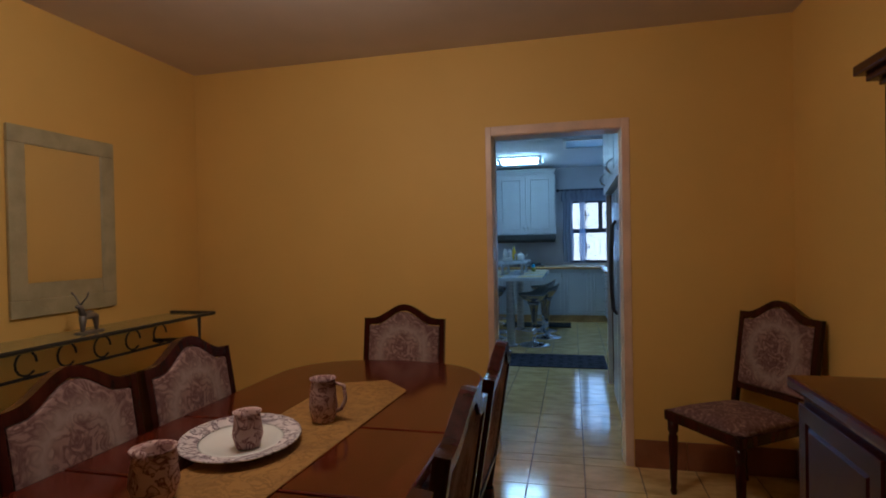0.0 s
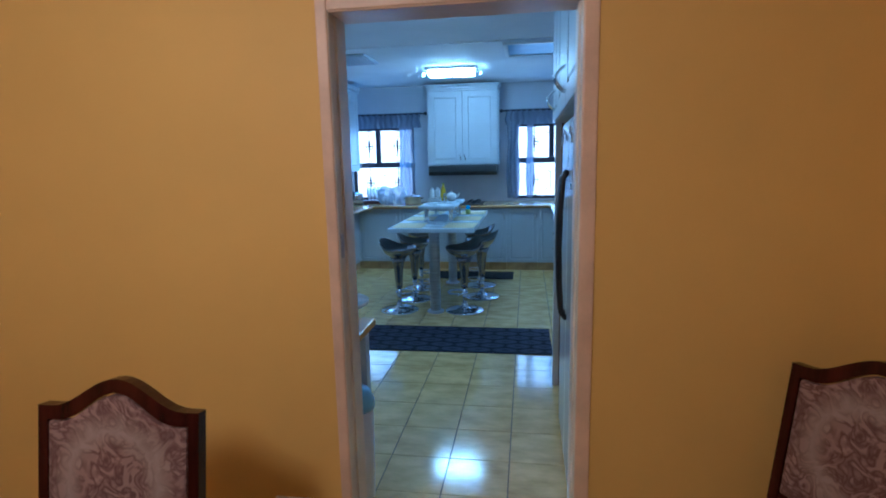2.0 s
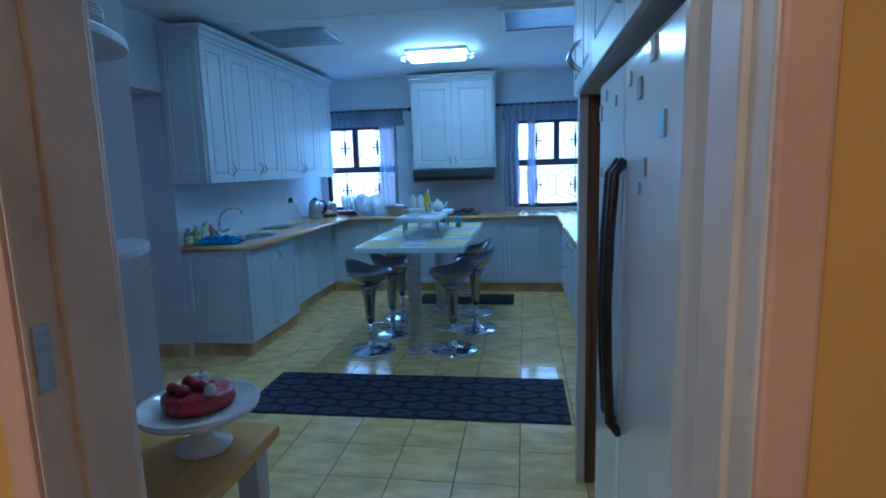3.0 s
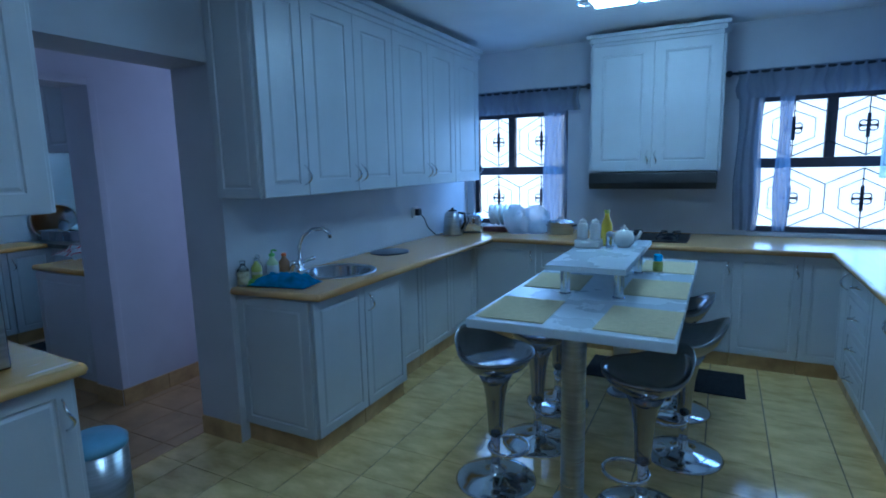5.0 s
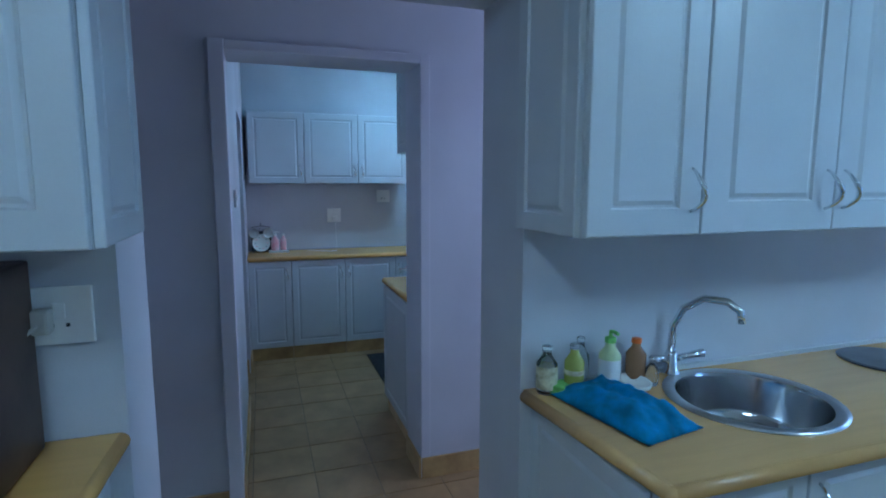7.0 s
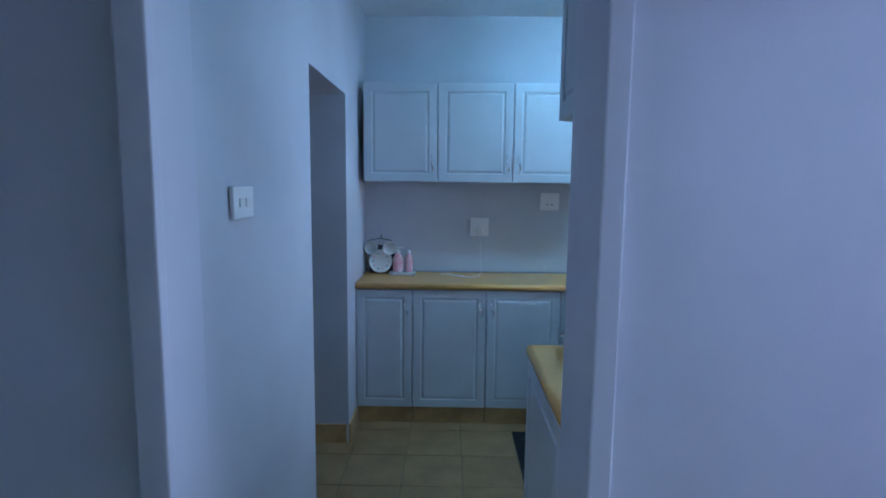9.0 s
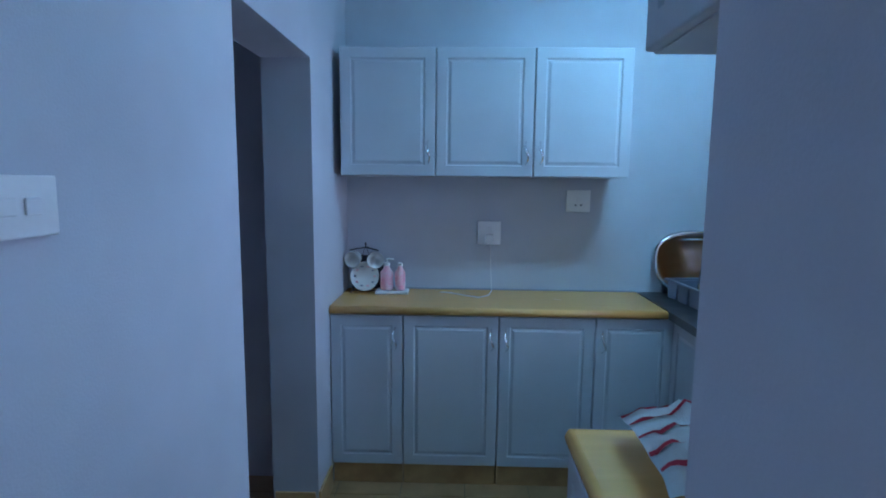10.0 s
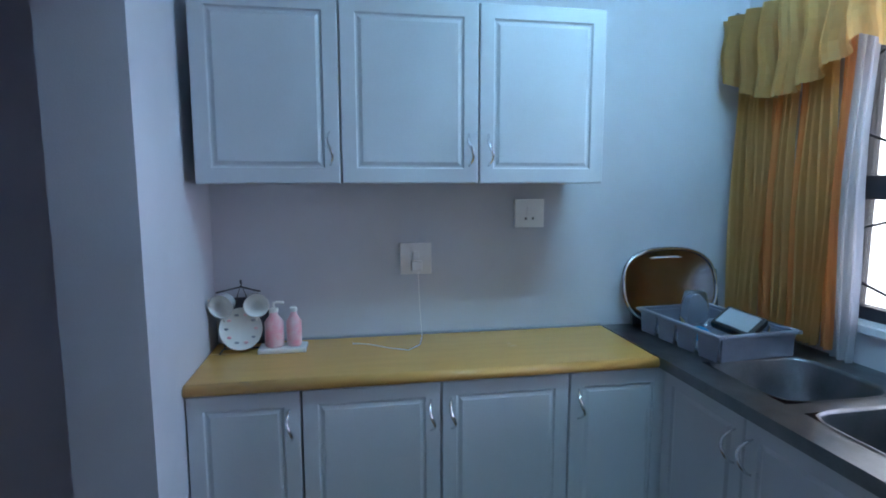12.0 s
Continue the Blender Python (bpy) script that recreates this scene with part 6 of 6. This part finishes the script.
jug("stoneware_mug", pose(-0.695, 1.61, 0.7495, 0, 0, 10), "tall patterned stoneware mug on the runner", 0.046, 0.14, False)
jug("milk_jug", pose(-0.795, 1.34, 0.759, 0, 0, 100), "small patterned stoneware jug on the platter", 0.042, 0.10, True)
jug("sauce_jug", pose(-0.83, 1.03, 0.7495, 0, 0, 100), "patterned stoneware jug with spout on the runner", 0.054, 0.12, True)

# dresser along the east wall
ds = thing("dresser", pose(0.815, -0.05, 0), "dark mahogany dresser with turned columns and glazed top", "dresser")
part("base", boxes((0.02, 0.455, 0.02, 2.04, 0.06, 0.815), bevel=0.004), DARKWOOD, ds)
part("top", boxes((-0.02, 0.463, -0.01, 2.075, 0.816, 0.86), bevel=0.012), MAHOGANY, ds)
part("plinth", boxes((0.04, 0.455, 0.04, 2.02, 0.0, 0.0595)), DARKWOOD, ds)
BRASS = mat("aged_brass", (0.30, 0.2, 0.08), 0.4, 1.0)
for k in range(4):
    d = part("door", door_bm(0.49, 0.66, 0.07), DARKWOOD, ds)
    d.matrix_local = pose(0.0185, 0.522 + 0.503 * k, 0.12, 0, 0, -90)
    kb = part("ring_pull", turned([(0.022, 0), (0.024, 0.004), (0.008, 0.008), (0.012, 0.016), (0.0, 0.02)], 16), BRASS, d)
    kb.matrix_local = pose(0.25, -0.019, 0.40, 90, 0, 0)
part("hutch", boxes((0.272, 0.463, 0.02, 2.045, 1.225, 1.80), bevel=0.004), DARKWOOD, ds)
part("hutch_back", boxes((0.44, 0.463, 0.02, 2.045, 0.861, 1.2245)), DARKWOOD, ds)
for o, a, b in ((0.02, 1.8005, 1.82), (0.045, 1.8205, 1.845), (0.07, 1.8455, 1.88)):
    part("cornice", boxes((0.272 - o, 0.463, 0.02 - o, 2.045 + o, a, b), bevel=0.006), DARKWOOD, ds)
for k in range(3):
    y = 0.03 + 0.667 * k
    d = part("glass_door", boxes((0.25, 0.2705, y, y + 0.05, 1.235, 1.79), (0.25, 0.2705, y + 0.61, y + 0.66, 1.235, 1.79), (0.25, 0.2705, y + 0.05, y + 0.61, 1.235, 1.285), (0.25, 0.2705, y + 0.05, y + 0.61, 1.74, 1.79), bevel=0.003), DARKWOOD, ds)
    part("pane", boxes((0.258, 0.262, y + 0.05, y + 0.61, 1.285, 1.74)), CLEAR, d)
for y in (0.06, 2.01):
    part("column", turned([(0.03, 0.861), (0.03, 0.885), (0.018, 0.895), (0.026, 0.92), (0.015, 0.945), (0.022, 1.05), (0.015, 1.15), (0.026, 1.175), (0.018, 1.19), (0.03, 1.2), (0.03, 1.2245)], 18, x=0.288, y=y), DARKWOOD, ds, smooth=True)

# mirror and glass console on the west wall
mi = thing("wall_mirror", pose(-2.47, 1.965, 1.0), "rectangular mirror in an antique cream frame", "mirror")
W_, H_, B_ = 0.60, 0.925, 0.085
part("frame", boxes((0.001, 0.022, 0, W_, 0, B_), (0.001, 0.022, 0, W_, H_ - B_, H_), (0.001, 0.022, 0, B_, B_, H_ - B_), (0.001, 0.022, W_ - B_, W_, B_, H_ - B_), bevel=0.006), CREAMFRAME, mi)
part("glass", boxes((0.002, 0.014, B_ + 0.001, W_ - B_ - 0.001, B_ + 0.081, H_ - B_ - 0.001)), MIRROR, mi)
part("lower_panel", boxes((0.002, 0.014, B_ + 0.001, W_ - B_ - 0.001, B_ + 0.001, B_ + 0.079)), CREAMFRAME, mi)
co = thing("console_shelf", pose(-2.47, 1.135, 0.045), "glass console shelf with a dark metal rail", "shelf")
part("glass_top", boxes((0.01, 0.33, 0.0, 1.86, 0.845, 0.857), bevel=0.003), GLASS, co)
part("rail", tube(bmesh.new(), [(0.005, 1.87, 0.86), (0.335, 1.87, 0.86), (0.345, 1.85, 0.86), (0.345, -0.02, 0.86)], 0.010, 8), BLACK, co)
for y in (0.2, 1.72):
    part("bracket", tube(bmesh.new(), [(0.335, y, 0.85), (0.335, y, 0.72), (0.001, y, 0.70)], 0.011, 8), IRON, co)
part("lower_rail", tube(bmesh.new(), [(0.20, 0.2, 0.71), (0.20, 1.72, 0.71)], 0.008, 8), IRON, co)
for k in range(7):
    y = 0.35 + 0.2 * k
    part("scroll", tube(bmesh.new(), [(0.20, y + 0.05 * math.cos(t), 0.775 + 0.055 * math.sin(t)) for t in [k2 * 0.5 for k2 in range(12)]], 0.005, 6), IRON, co)
ot = thing("ottoman", pose(-2.27, 2.12, 0), "long rose upholstered stool under the glass shelf", "stool")
part("cushion", boxes((-0.17, 0.17, -0.62, 0.62, 0.40, 0.60), bevel=0.035), UPHOL, ot, smooth=True)
part("frame", boxes((-0.16, 0.16, -0.60, 0.60, 0.33, 0.399), bevel=0.004), DARKWOOD, ot)
for x in (-0.13, 0.13):
    for y in (-0.56, 0.56):
        part("leg", turned([(0.016, 0), (0.02, 0.05), (0.026, 0.3295)], 12, x=x, y=y), DARKWOOD, ot)
fig = bmesh.new()
tube(fig, [(-0.05, 0, 0.0), (-0.045, 0, 0.07), (0.0, 0, 0.085), (0.045, 0, 0.075), (0.05, 0, 0.0)], [0.008, 0.018, 0.024, 0.02, 0.008], 10)
tube(fig, [(0.04, 0, 0.08), (0.06, 0, 0.13), (0.085, 0, 0.135)], [0.018, 0.014, 0.008], 10)
tube(fig, [(0.06, 0.0, 0.14), (0.05, 0.03, 0.18), (0.06, 0.045, 0.205)], 0.004, 6)
tube(fig, [(0.06, 0.0, 0.14), (0.05, -0.03, 0.18), (0.06, -0.045, 0.205)], 0.004, 6)
box(fig, -0.07, 0.07, -0.03, 0.03, -0.004, 0.003, bevel=0.001)
solid("figurine", fig, mat("grey_pewter", (0.28, 0.26, 0.25), 0.4, 0.6), "small grey antlered animal figurine on the glass shelf", "figurine", pose(-2.30, 2.24, 0.9065, 0, 0, -80), smooth=True)
pw = thing("power_socket", pose(-0.585, DOOR_Y - 0.001, 0.29), "white wall socket low beside the doorway", "socket")
part("plate", boxes((-0.07, 0.07, -0.012, -0.0005, -0.05, 0.05), bevel=0.003), WHITE, pw)
part("plug", boxes((-0.045, -0.005, -0.05, -0.0125, -0.035, 0.01), bevel=0.006), WHITE, pw)
part("plug", boxes((0.012, 0.05, -0.045, -0.0125, -0.03, 0.01), bevel=0.006), WHITE, pw)
dlm = thing("ceiling_light", pose(-0.76, 1.42, CEIL_D), "warm lit glass bowl ceiling light", "ceiling light")
part("rose", turned([(0.09, -0.001), (0.09, -0.02), (0.03, -0.035), (0.02, -0.09)], 24), WHITE, dlm)
part("shade", turned([(0.17, -0.10), (0.16, -0.14), (0.12, -0.175), (0.06, -0.195), (0.0, -0.20)], 28), BULB, dlm, "glowing frosted glass bowl", smooth=True)

# ---- tiles ----
TS = 0.306
def tile_mesh(name, w, d, material):
    bm = boxes((-w / 2, w / 2, -d / 2, d / 2, -0.0038, 0.0))
    f = max(bm.faces, key=lambda q: q.calc_center_median().z)
    bmesh.ops.bevel(bm, geom=list(f.edges), offset=0.0012, segments=1, affect="EDGES")
    me = bpy.data.meshes.new(name)
    bm.to_mesh(me)
    bm.free()
    me.materials.append(material)
    return me


def lay(parent, x0, x1, y0, y1, px, py, material, near):
    """Square tiles on a grid through px, py, cut at the room's edges; those in the stretch near (x0, x1, y0, y1) are pieces of their own, the rest one sheet."""
    full, made = tile_mesh("tile", TS - 0.005, TS - 0.0032, material), 0
    rest = bmesh.new()
    for i in range(math.floor((x0 - px) / TS), math.ceil((x1 - px) / TS)):
        for j in range(math.floor((y0 - py) / TS), math.ceil((y1 - py) / TS)):
            a, b, c, d = max(x0, px + i * TS), min(x1, px + (i + 1) * TS), max(y0, py + j * TS), min(y1, py + (j + 1) * TS)
            if b - a < 0.02 or d - c < 0.02:
                continue
            inside = near[0] <= (a + b) / 2 <= near[1] and near[2] <= (c + d) / 2 <= near[3]
            if inside and made < 295:
                whole = b - a > TS - 0.003 and d - c > TS - 0.003
                ob = new("tile", full if whole else tile_mesh("tile", b - a - 0.005, d - c - 0.0032, material))
                ob.parent = parent
                ob.location = ((a + b) / 2, (c + d) / 2, 0.0)
                made += 1
            else:
                box(rest, a + 0.0025, b - 0.0025, c + 0.0016, d - 0.0016, -0.0038, 0.0)
    if rest.verts:
        tagged(part("tile_field", rest, material, parent), kind="stuff")
    else:
        rest.free()


lay(floor_dining, -2.47, 1.28, -2.6, MID_Y, 0.15, 2.64, TILE, (-2.72, 1.36, 0.0, 3.7))
lay(floor_kitchen, -2.80, 1.15, MID_Y, BACK, 0.15, 2.64, TILE, (-2.8, 1.2, 3.6, 10))
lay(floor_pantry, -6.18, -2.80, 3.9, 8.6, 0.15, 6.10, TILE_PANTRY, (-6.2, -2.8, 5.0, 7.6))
